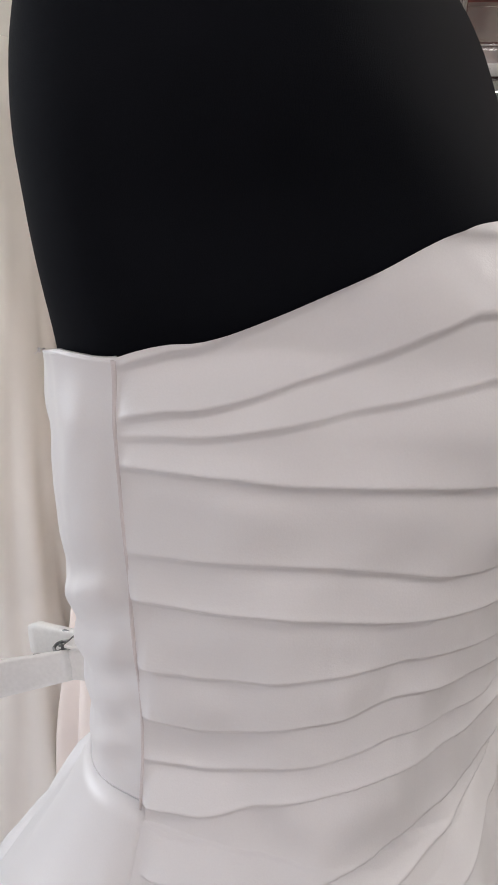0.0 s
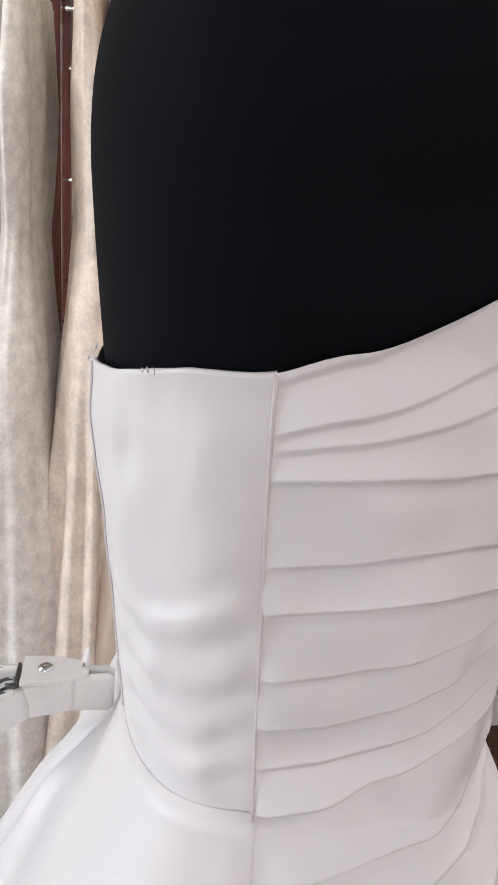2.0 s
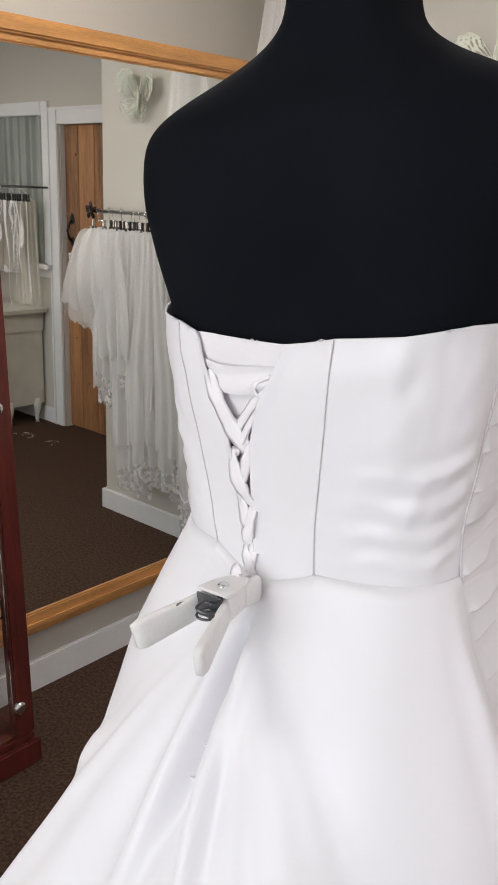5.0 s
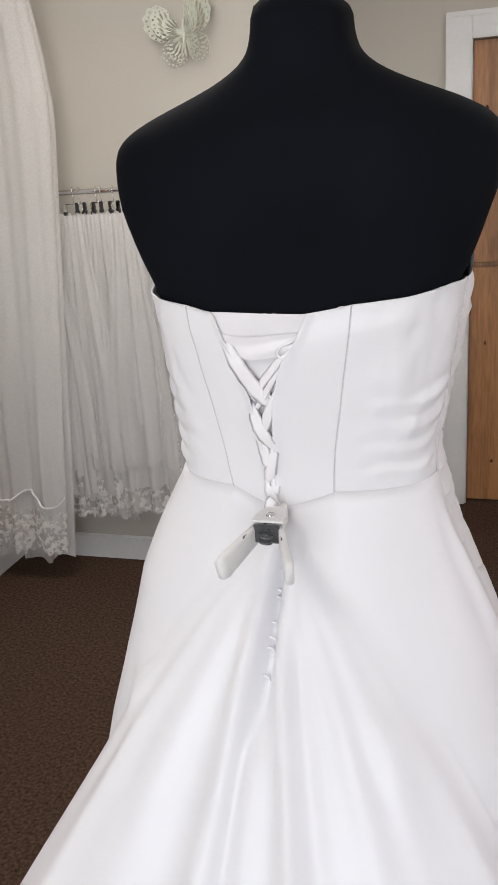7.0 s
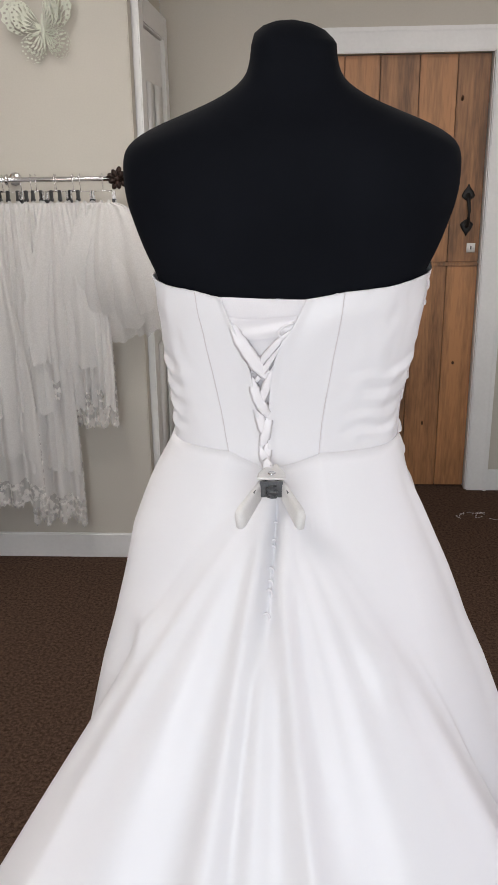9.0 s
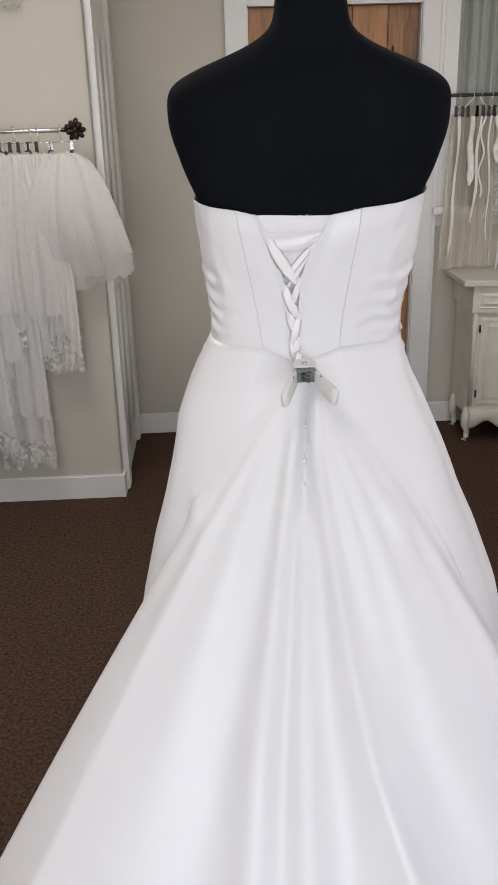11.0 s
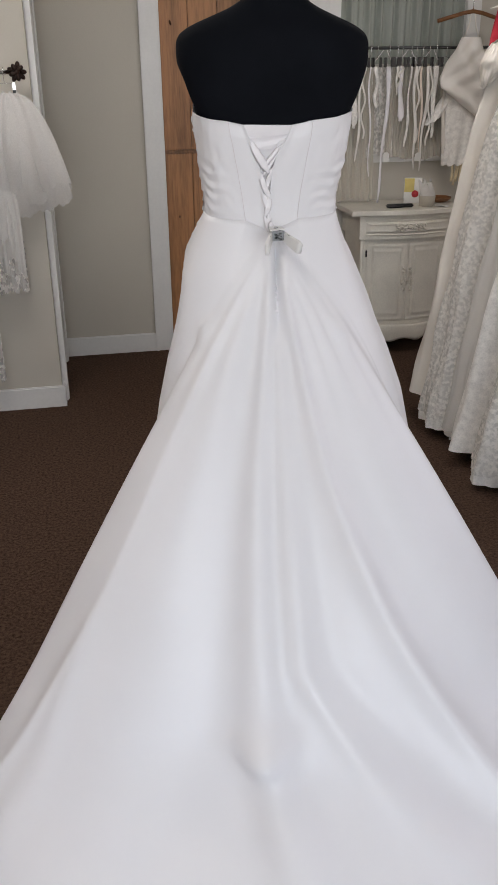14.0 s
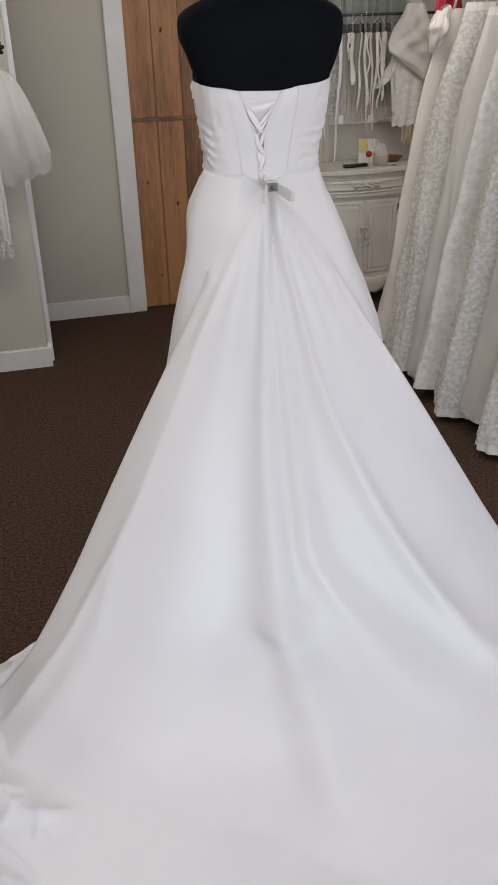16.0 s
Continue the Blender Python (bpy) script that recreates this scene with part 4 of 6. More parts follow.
def cushion(at, w, d, h, m, rz=0.0, colour="dark green"):
    """A plump pillow with pointed corners."""
    def f(sgn):
        def g(u, v):
            a, b = 2 * u - 1, 2 * v - 1
            k = 1 - .10 * (1 - a * a) * abs(b) ** 3
            kk = 1 - .10 * (1 - b * b) * abs(a) ** 3
            t = (max(0, 1 - abs(a) ** 2.6) * max(0, 1 - abs(b) ** 2.6)) ** .42
            wob = .06 * noise.noise((a * 2, b * 2, at[2] * 9))
            return a * w / 2 * kk, b * d / 2 * k, h / 2 + sgn * h / 2 * t * (1 + wob) + .010 * (abs(a * b)) ** 3 * noise.noise((a, b, at[1] * 5))
        return g
    p1, f1 = sheet(26, 26, f(1))
    p2, f2 = sheet(26, 26, f(-1))
    n = len(p1)
    ob = part("cushion", (p1 + p2, f1 + [tuple(i + n for i in q[::-1]) for q in f2]), m)
    ob.matrix_basis = pose(*at, 0, 0, rz)
    return tagged(ob, colour + " velvet display cushion holding hair jewellery", "cushion", "display cushions")


def tiara(at, length, height, seed, m=None, rz=90.0, n=110, label="silver crystal tiara resting on a shelf"):
    """A bowed band with clustered stones, higher in the middle."""
    rg = random.Random(seed)
    t = thing("tiara", at, label, "tiara", "tiaras", rz=rz)

    def arc(a):
        return Vector((length / 2 * math.sin(a), length * .28 * (math.cos(a) - .6), 0))
    part("band", tube([arc(-1.25 + 2.5 * i / 20) for i in range(21)], .0022, 6), CHROME, t)

    def place(r):
        a = r.uniform(-1.2, 1.2)
        h = height * (1 - .45 * abs(a)) * (.75 + .3 * math.sin(a * 9 + seed))
        p = arc(a)
        return p + Vector((r.uniform(-.004, .004), r.uniform(-.007, .007), r.random() ** .8 * h)), (0, -1, .5)
    st = part("stones", scatter(2 * n, place, .0040, rg), m or CRYSTAL, t)
    scatter_bm = scatter(n // 2, place, .010, rg, "petal")
    part("leaves", scatter_bm, m or CRYSTAL, t)
    return t


# top shelf: green cushions and tiaras
z1 = SHELVES[0]
cushion((-1.62, .10, z1 + .001), .24, .36, .075, GREEN, 4)
cushion((-1.63, .38, z1 + .001), .24, .34, .075, GREEN, -6)
cushion((-1.64, .36, z1 + .072), .22, .32, .065, GREEN, 8)
cushion((-1.64, .06, z1 + .072), .22, .30, .065, GREEN, -5)
for k, (x, y, dz, ln, h) in enumerate(((-1.525, .40, .001, .17, .030), (-1.525, .21, .001, .15, .036), (-1.53, .02, .001, .16, .034), (-1.565, .42, .070, .15, .034), (-1.60, .36, .130, .20, .036), (-1.62, .12, .130, .18, .034))):
    tiara((x, y, z1 + dz), ln, h, 20 + k, rz=90 + 8 * math.sin(k))


def hair_roll(at, rz):
    """A padded, beaded headband."""
    t = thing("padded_headband", at, "cream beaded padded headband on a green cushion", "headband", rz=rz)
    pts = [(.078 * math.sin(a), .022 * (math.cos(a) - .7), .019) for a in [-1.3 + 2.6 * i / 16 for i in range(17)]]
    part("roll", tube(pts, [.015 * (1 - abs(i / 8 - 1) ** 5) ** .5 + .002 for i in range(17)], 12), PEARL, t)
    rg = random.Random(8)
    part("beads", scatter(150, lambda r: (Vector(pts[r.randrange(17)]) + Vector((r.uniform(-.006, .006), -.017 + r.uniform(-.002, .005), r.uniform(-.008, .010))), (0, 0, 1)), .0022, rg), PEARL, t)
    return t


hair_roll((-1.520, .22, z1 + .066), 90)
# second shelf: black cushions
z2 = SHELVES[1]
cushion((-1.62, .08, z2 + .001), .24, .36, .06, BLACKVEL, 5, "black")
cushion((-1.62, .38, z2 + .001), .24, .34, .06, BLACKVEL, -4, "black")
cushion((-1.64, .36, z2 + .058), .22, .31, .055, BLACKVEL, 7, "black")
cushion((-1.64, .05, z2 + .058), .22, .30, .055, BLACKVEL, -7, "black")
for k, (x, y, dz, ln, h) in enumerate(((-1.53, .14, .001, .18, .026), (-1.55, .38, .056, .18, .022), (-1.55, .14, .056, .16, .018), (-1.60, .32, .108, .24, .034), (-1.61, .06, .108, .20, .030))):
    tiara((x, y, z2 + dz), ln, h, 40 + k, rz=90 - 6 * math.sin(k))
neck = thing("bead_bracelet", (-1.52, .42, z2 + .001), "string of large faceted clear beads on the shelf", "bracelet")
for k in range(9):
    bm = bmesh.new()
    bmesh.ops.create_icosphere(bm, subdivisions=2, radius=.0085 + .002 * (k % 2), matrix=Matrix.Translation((.012 * math.sin(k), -.10 + .022 * k, .010)))
    part("bead", bm, PEARL, neck, smooth_shade=False)


def tag_card(at, w, h, m, rz, rx=12, label="white price tag on a thread"):
    t = thing("price_tag", at, label, "tag", "price tags", rz=rz)
    bm = bmesh.new()
    box(bm, -w / 2, w / 2, -.0006, .0006, 0, h * .82, m=pose(0, 0, 0, rx, 0, 0))
    bm2 = bmesh.new()
    v = [bm2.verts.new(pose(0, 0, 0, rx, 0, 0) @ Vector(c)) for c in ((-w / 2, -.0006, h * .82), (w / 2, -.0006, h * .82), (w * .22, -.0006, h), (-w * .22, -.0006, h))]
    bm2.faces.new(v)
    me = bpy.data.meshes.new("tmp")
    bm2.to_mesh(me)
    bm.from_mesh(me)
    bm2.free()
    part("card", bm, m, t, smooth_shade=False)
    part("thread", tube([pose(0, 0, 0, rx, 0, 0) @ Vector((0, 0, h)), (.004, .010, h + .02), (.002, .03, h + .014)], .0006, 4), PAPER, t)
    return t


tag_card((-1.505, .30, z2 + .002), .032, .05, PAPER, 96)
tag_card((-1.492, .335, .800), .045, .055, PAPER, 80, -20)
tag_card((-1.495, .13, .79), .055, .085, YELLOW, 95, 4, "yellow card tag hung from the shelf")
# third shelf: a big green cushion with flowers
z3 = SHELVES[2]
cushion((-1.63, .36, z3 + .001), .28, .44, .085, GREEN, 3)
cushion((-1.63, -.06, z3 + .001), .26, .38, .08, GREEN, -3)


def hairpiece(at, seed, petals, m, spread, label, rz=90.0, leaves=True):
    """A spray of small silk flowers on wire."""
    rg = random.Random(seed)
    t = thing("floral_hairpiece", at, label, "hairpiece", "hairpieces", rz=rz)
    wire = [(spread * (i / 8 - .5), .02 * math.sin(i * 1.1), .006 + .008 * math.sin(i * .7)) for i in range(9)]
    part("wire", tube(wire, .0012, 5), CHROME, t)
    for k in range(petals):
        c = Vector(wire[rg.randrange(9)]) + Vector((rg.uniform(-.012, .012), rg.uniform(-.028, .02), rg.uniform(-.004, .012)))
        r = rg.uniform(.009, .017)
        bm = bmesh.new()
        nrm = Vector((rg.uniform(-.4, .4), -1, rg.uniform(.1, .9)))
        q = nrm.to_track_quat("Z", "Y").to_matrix().to_4x4()
        for j in range(6):
            a = j * math.pi / 3
            pm = Matrix.Translation(c) @ q @ pose(0, 0, 0, 0, 0, math.degrees(a))
            v = [bm.verts.new(pm @ Vector(p)) for p in ((0, 0, 0), (r * .45, r * .4, r * .10), (r * .3, r * .95, r * .28), (-r * .3, r * .95, r * .28), (-r * .45, r * .4, r * .10))]
            bm.faces.new(v)
        bmesh.ops.create_icosphere(bm, subdivisions=1, radius=r * .22, matrix=Matrix.Translation(c + nrm.normalized() * r * .12))
        part("flower", bm, m, t)
    if leaves:
        part("leaves", scatter(60, lambda r: (Vector(wire[r.randrange(9)]) + Vector((r.uniform(-.02, .02), r.uniform(-.03, .03), r.uniform(0, .015))), (0, -1, .6)), .016, rg, "petal"), LEAFGREY, t)
    return t


hairpiece((-1.535, .25, z3 + .055), 3, 7, PEACH, .14, "spray of peach silk flowers on wire")
hairpiece((-1.54, .36, z3 + .072), 4, 12, PEARL, .20, "ivory silk blossom hair vine on a cushion")
hairpiece((-1.56, .47, z3 + .058), 5, 9, IVORYFLOWER, .14, "cream blossom hair vine with trailing ribbons", 60)
hairpiece((-1.53, .14, z3 + .05), 6, 9, IVORYFLOWER, .16, "cream blossom hair comb on a cushion")
hairpiece((-1.60, .36, z3 + .088), 7, 4, LEAFGREY, .26, "silvered leaf garland on a cushion")
for k, (y0, y1) in enumerate(((.46, .475), (.49, .53))):
    rb = part("ribbon", strip([(-1.502 + .006 * math.sin(i), y0 + (y1 - y0) * i / 8 + .006 * math.sin(i * .9), z3 + .04 - .022 * i * (1 - .03 * i)) for i in range(9)], .004, (1, 0, 0), .0004), RIBBON)
    tagged(rb, "thin cream ribbon trailing from the cushion", "ribbon", "trailing ribbons")
for y in (.245, .31):
    bm = bmesh.new()
    bmesh.ops.create_icosphere(bm, subdivisions=3, radius=.011, matrix=Matrix.Translation((-1.52, y, z3 + .097)))
    tagged(part("silver_ball", bm, CHROME), "small polished silver ball hair pin", "hair pin", "ball pins")
# fourth shelf: boxes
z4 = SHELVES[3]


def open_box(at, w, d, h, m, rz, tilt=70, label="open white jewellery box with lining"):
    t = thing("jewellery_box", at, label, "box", "jewellery boxes", rz=rz)
    part("tray", boxes((-w / 2, w / 2, -d / 2, -d / 2 + .006, 0, h), (-w / 2, w / 2, d / 2 - .006, d / 2, 0, h), (-w / 2, -w / 2 + .006, -d / 2 + .0065, d / 2 - .0065, 0, h), (w / 2 - .006, w / 2, -d / 2 + .0065, d / 2 - .0065, 0, h), (-w / 2 + .0065, w / 2 - .0065, -d / 2 + .0065, d / 2 - .0065, 0, .008), bevel=.002), m, t, smooth_shade=False)
    part("lid", boxes((-w / 2, w / 2, 0, d, 0, .012), bevel=.003, m=Matrix.Translation((0, d / 2 + .001, h)) @ pose(0, 0, 0, tilt, 0, 0)), m, t, smooth_shade=False)
    part("pad", boxes((-w / 2 + .012, w / 2 - .012, -d / 2 + .012, d / 2 - .012, .009, h - .008), bevel=.008), PAPER, t)
    return t


open_box((-1.60, .30, z4 + .001), .17, .13, .035, BOXWHITE, 84, 78)
open_box((-1.60, .47, z4 + .001), .15, .13, .035, BOXWHITE, 96, 74)
open_box((-1.57, .13, z4 + .001), .10, .09, .03, PLASTIC, 88, 80, "open black jewellery box with lining")
wb = thing("wooden_box", (-1.545, .43, z4 + .036), "small brown wooden box filled with cream petals", "box", rz=70)
part("body", boxes((-.05, .05, -.04, .04, -.035, .025), bevel=.003), WOODBOX, wb, smooth_shade=False)
part("petals", scatter(120, lambda r: (Vector((r.uniform(-.045, .045), r.uniform(-.035, .035), .026 + r.uniform(0, .008))), (0, 0, 1)), .014, random.Random(2), "petal"), IVORYFLOWER, wb)
hairpiece((-1.53, .26, z4 + .010), 9, 8, IVORYFLOWER, .12, "cream silk flower comb on the glass shelf")
hairpiece((-1.53, .08, z4 + .010), 10, 7, PEARL, .12, "ivory silk flower comb on the glass shelf")
# floor of the cabinet
zf = .1005
disc = thing("round_trinket", (-1.525, .44, zf + .05), "round brass trinket dish standing on edge", "dish", rz=8)
part("rim", lathe([(.030, -.006), (.050, -.006), (.052, 0), (.048, .006), (.034, .004)], 28, axis="x"), PEARL, disc)
part("face", lathe([(.036, .004), (.030, .007), (.004, .008)], 24, axis="x"), YELLOW, disc)
for k, (x, y, w, d, h, m, lb) in enumerate(((-1.60, .30, .14, .10, .06, WOODBOX, "brown wooden keepsake box on the cabinet floor"), (-1.66, .50, .12, .10, .10, BOXWHITE, "white gift box on the cabinet floor"), (-1.68, .10, .16, .14, .12, PALEGREEN, "pale green gift box on the cabinet floor"))):
    tb = thing("gift_box", (x, y, zf), lb, "box", "gift boxes", rz=10 - 9 * k)
    part("body", boxes((-w / 2, w / 2, -d / 2, d / 2, 0, h * .7), bevel=.003), m, tb, smooth_shade=False)
    part("lid", boxes((-w / 2 - .003, w / 2 + .003, -d / 2 - .003, d / 2 + .003, h * .7 + .0005, h), bevel=.003), m, tb, smooth_shade=False)


def bag_point(u, v):
    a = 2 * math.pi * u
    r = (.055 + .012 * math.sin(5 * a) * v) * (1 - .55 * v ** 2) * (1 + .15 * noise.noise((math.cos(a) * 2, math.sin(a) * 2, v * 4)))
    return r * math.cos(a), r * 1.2 * math.sin(a), .12 * v + .002


bg = part("organza_bag", sheet(40, 16, bag_point, True), LEAFGREY)
bg.location = (-1.56, .20, zf)
tagged(bg, "crumpled silver organza favour bag", "bag", "favour bags")
b2 = copy_thing(bg, pose(-1.57, .05, zf, 0, 0, 70))
hairpiece((-1.53, .33, zf + .07), 12, 10, IVORYFLOWER, .14, "cream dried flower spray on a wooden box")
hairpiece((-1.53, .12, zf + .012), 13, 10, PEARL, .16, "ivory flower spray on the cabinet floor")

# ---- wall mirror in a pine frame ----
MY0, MY1, MZ0, MZ1 = .735, 1.98, .215, 2.065
mir = thing("wall_mirror", (0, 0, 0), "large wall mirror in a varnished pine frame", "mirror")
part("glass", boxes((LW + .004, LW + .026, MY0 + .07, MY1 - .07, MZ0 + .07, MZ1 - .07)), MIRROR, mir, smooth_shade=False)
for nm, d in (("frame_rail", (MY0, MY1, MZ1 - .075, MZ1)), ("frame_rail", (MY0, MY1, MZ0, MZ0 + .075)), ("frame_stile", (MY0, MY0 + .075, MZ0 + .0755, MZ1 - .0755)), ("frame_stile", (MY1 - .075, MY1, MZ0 + .0755, MZ1 - .0755))):
    st = part(nm, boxes((LW + .002, LW + .036, *d), bevel=.005), PINE_FRAME, mir, smooth_shade=False)
    y0, y1, za, zb = d
    if nm == "frame_rail":
        part("moulding", boxes((LW + .0365, LW + .050, y0 + .01, y1 - .01, za + .024, zb - .024), bevel=.006), PINE_FRAME, st, smooth_shade=False)
    else:
        part("moulding", boxes((LW + .0365, LW + .050, y0 + .024, y1 - .024, za - .02, zb + .02), bevel=.006), PINE_FRAME, st, smooth_shade=False)


# it hangs a little forward from its hook, turned slightly off the wall
mir.matrix_basis = Matrix.Translation((.037, 0, 0)) @ Matrix.Translation((LW + .033, 1.33, 1.14)) @ pose(0, 0, 0, 0, 1.45, -1.2) @ Matrix.Translation((-LW - .033, -1.33, -1.14))


# ---- clothes ----
def gown(at, rz, length, prof, mats, seed, pleats=14, amp=.02, hem_lace=False, straps=True, waist=.24, label="", group="", flow=.0, under=0.0, overlay=None):
    """A gown on a hanger. prof: (share of length, half width, half depth) from neck to hem."""
    rg = random.Random(seed)
    g = thing("hanging_gown", at, label, "gown", group, rz=rz)
    vs, ws, ds = zip(*prof)
    ph = rg.uniform(0, 6)

    def surf(v0, v1, extra=0.0, ruff=0.0):
        def f(u, v):
            a = 2 * math.pi * u
            t = v0 + (v1 - v0) * v
            w, d = interp(t, vs, ws), interp(t, vs, ds)
            k = amp * ease((t - waist + flow) / .5) * (math.sin(pleats * a + ph + 1.6 * math.sin(2 * a) + .8 * t) + .45 * math.sin(round(pleats * 1.7) * a + 2 * ph - t)) * (.7 + .6 * noise.noise((math.cos(a) * 2, math.sin(a) * 2, seed)))
            k += .007 * noise.noise((math.cos(a) * 3, math.sin(a) * 3, t * 6 + seed)) * (1 + 2 * t) + .022 * t * noise.noise((math.cos(a) * 1.6 + seed, math.sin(a) * 1.6, t * 2.2))
            k += ruff * math.sin(31 * a + 2 * math.sin(3 * a)) * v + extra * ease(t / .25)
            lean = .02 * math.sin(t * 3 + ph)
            return (w + k) * math.cos(a), (d + k) * math.sin(a) + lean, -t * length
        return f
    part("bodice", sheet(72, 30, surf(0.0, waist, .0), True), mats[0], g)
    part("skirt", sheet(150, 60, surf(waist, 1.0, .0), True), mats[1], g)
    if hem_lace:
        part("lace_hem", sheet(220, 14, surf(.80, 1.012, .006, .006), True), mats[2], g)
    if overlay:
        part("overlay", sheet(130, 60, surf(.02, .985, .014, .004), True), overlay, g)
    if under:
        part("underskirt", sheet(160, 20, surf(.78, 1 + under / length, -.02, .010), True), TULLE, g)
    hw = ws[0]
    if straps:
        for sx in (-1, 1):
            part("strap", strip([(sx * hw * .75, 0, -.004), (sx * hw * .62, 0, .05), (sx * hw * .45, 0, .085)], .012, (0, -1, 0)), mats[0], g)
    hz = .09 if straps else .03
    hang = part("hanger", tube([(-hw * .9, 0, hz - .03), (-.02, 0, hz + .005), (0, 0, hz + .012), (.02, 0, hz + .005), (hw * .9, 0, hz - .03)], .006, 8), CREAM, g, "slim cream coat hanger")
    part("hook", tube([(0, 0, hz + .012), (0, 0, hz + .05)] + [(.018 - .018 * math.cos(a), 0, hz + .05 + .018 * math.sin(a)) for a in [i * math.pi / 8 for i in range(1, 10)]], .0016, 6), CHROME, hang)
    return g


def rail(name, x, y0, y1, z, label):
    r = thing(name, (x, 0, 0), label, "clothes rail")
    part("bar", tube([(0, y0, z), (0, y1, z)], .013, 12), CHROME, r)
    for y in (y0 + .02, y1 - .02):
        part("upright", tube([(0, y, .03), (0, y, z)], .013, 12), CHROME, r)
        ft = part("foot", tube([(-.14, y, .022), (.14, y, .022)], .014, 10), CHROME, r)
        for sx in (-.13, .13):
            part("castor", lathe([(.018, -.008), (.020, 0), (.018, .008)], 14, (sx, y, .020), "y"), PLASTIC, ft)
    return r


SLIM = ((0, .17, .03), (.10, .19, .045), (.22, .13, .04), (.34, .17, .07), (.7, .24, .14), (1, .28, .19))
FULL = ((0, .17, .035), (.10, .19, .05), (.20, .13, .045), (.32, .20, .10), (.7, .27, .19), (1, .30, .24))
NARROW = ((0, .15, .03), (.10, .16, .05), (.22, .12, .05), (.34, .14, .08), (.7, .17, .15), (1, .18, .2))
THIN = ((0, .09, .03), (.1, .10, .045), (.22, .08, .04), (.34, .09, .07), (.7, .10, .14), (1, .10, .19))
WIDE = ((0, .11, .035), (.10, .15, .05), (.22, .20, .055), (.34, .232, .08), (.7, .325, .13), (1, .40, .17))
rail("clothes_rail", -1.13, -1.45, -.06, 1.94, "chrome clothes rail holding bridal gowns")
LEFT = ((-1.14, 1.80, NARROW, (LACE, IVORY, LACE), False, "ivory satin gown with lace bodice on a hanger", 1.0), (-.90, 1.80, NARROW, (IVORY, IVORY, LACE), False, "plain ivory satin gown on a hanger", 1.1),
        (-.61, 1.80, FULL, (IVORY, BLUSH, LACE), False, "blush chiffon gown on a hanger", .7), (-.495, 1.80, THIN, (BROWNSATIN, BROWNSATIN, LACE), False, "tan satin gown on a hanger", .12),
        (-.405, 1.80, FULL, (PEACHLACE, IVORY, LACE), False, "cream off-shoulder gown with peach lace bodice", .95), (-.29, 1.83, SLIM, (LACE, LACE, LACE), False, "silvery lace gown on a hanger", .8),
        (-.19, 1.86, SLIM, (TANLACE, TANLACE, LACE), False, "champagne lace gown on a hanger", .8), (-.125, 1.86, SLIM, (CHAMPAGNE, CHAMPAGNE, LACE), False, "champagne satin gown at the end of the rail", .85))
for k, (y, zt, prof, mats, lace_hem, lb, thick) in enumerate(LEFT):
    gown((-1.13, y, zt), 4 * math.sin(k * 2.1), zt - .14, tuple((a, min(b, .185), c * thick) for a, b, c in prof), mats, 60 + k, pleats=9 + k % 4, amp=.012, hem_lace=lace_hem, label=lb, group="gowns on the west rail")

rail("clothes_rail", 1.40, .10, 1.80, 1.74, "chrome clothes rail beside the window wall")
RIGHT = ((1.62, 1.60, CREAMSATIN, None, .0, "cream satin sheath gown with puffed sleeves and ribbon tie"), (1.45, 1.62, IVORY, LACE_OVER, .02, "ivory lace gown with scalloped hem"),
         (1.27, 1.60, IVORY, TULLE, .02, "ivory gown with a soft tulle overlay"), (1.09, 1.62, LACE, None, .0, "ivory gown of heavy corded lace"),
         (.90, 1.60, IVORY, LACE_OVER, .02, "full lace gown with a scalloped hem"), (.71, 1.60, CREAMSATIN, TULLE, .0, "cream gown with a tulle skirt"), (.50, 1.60, IVORY, LACE_OVER, .0, "slim ivory gown with lace overlay"))
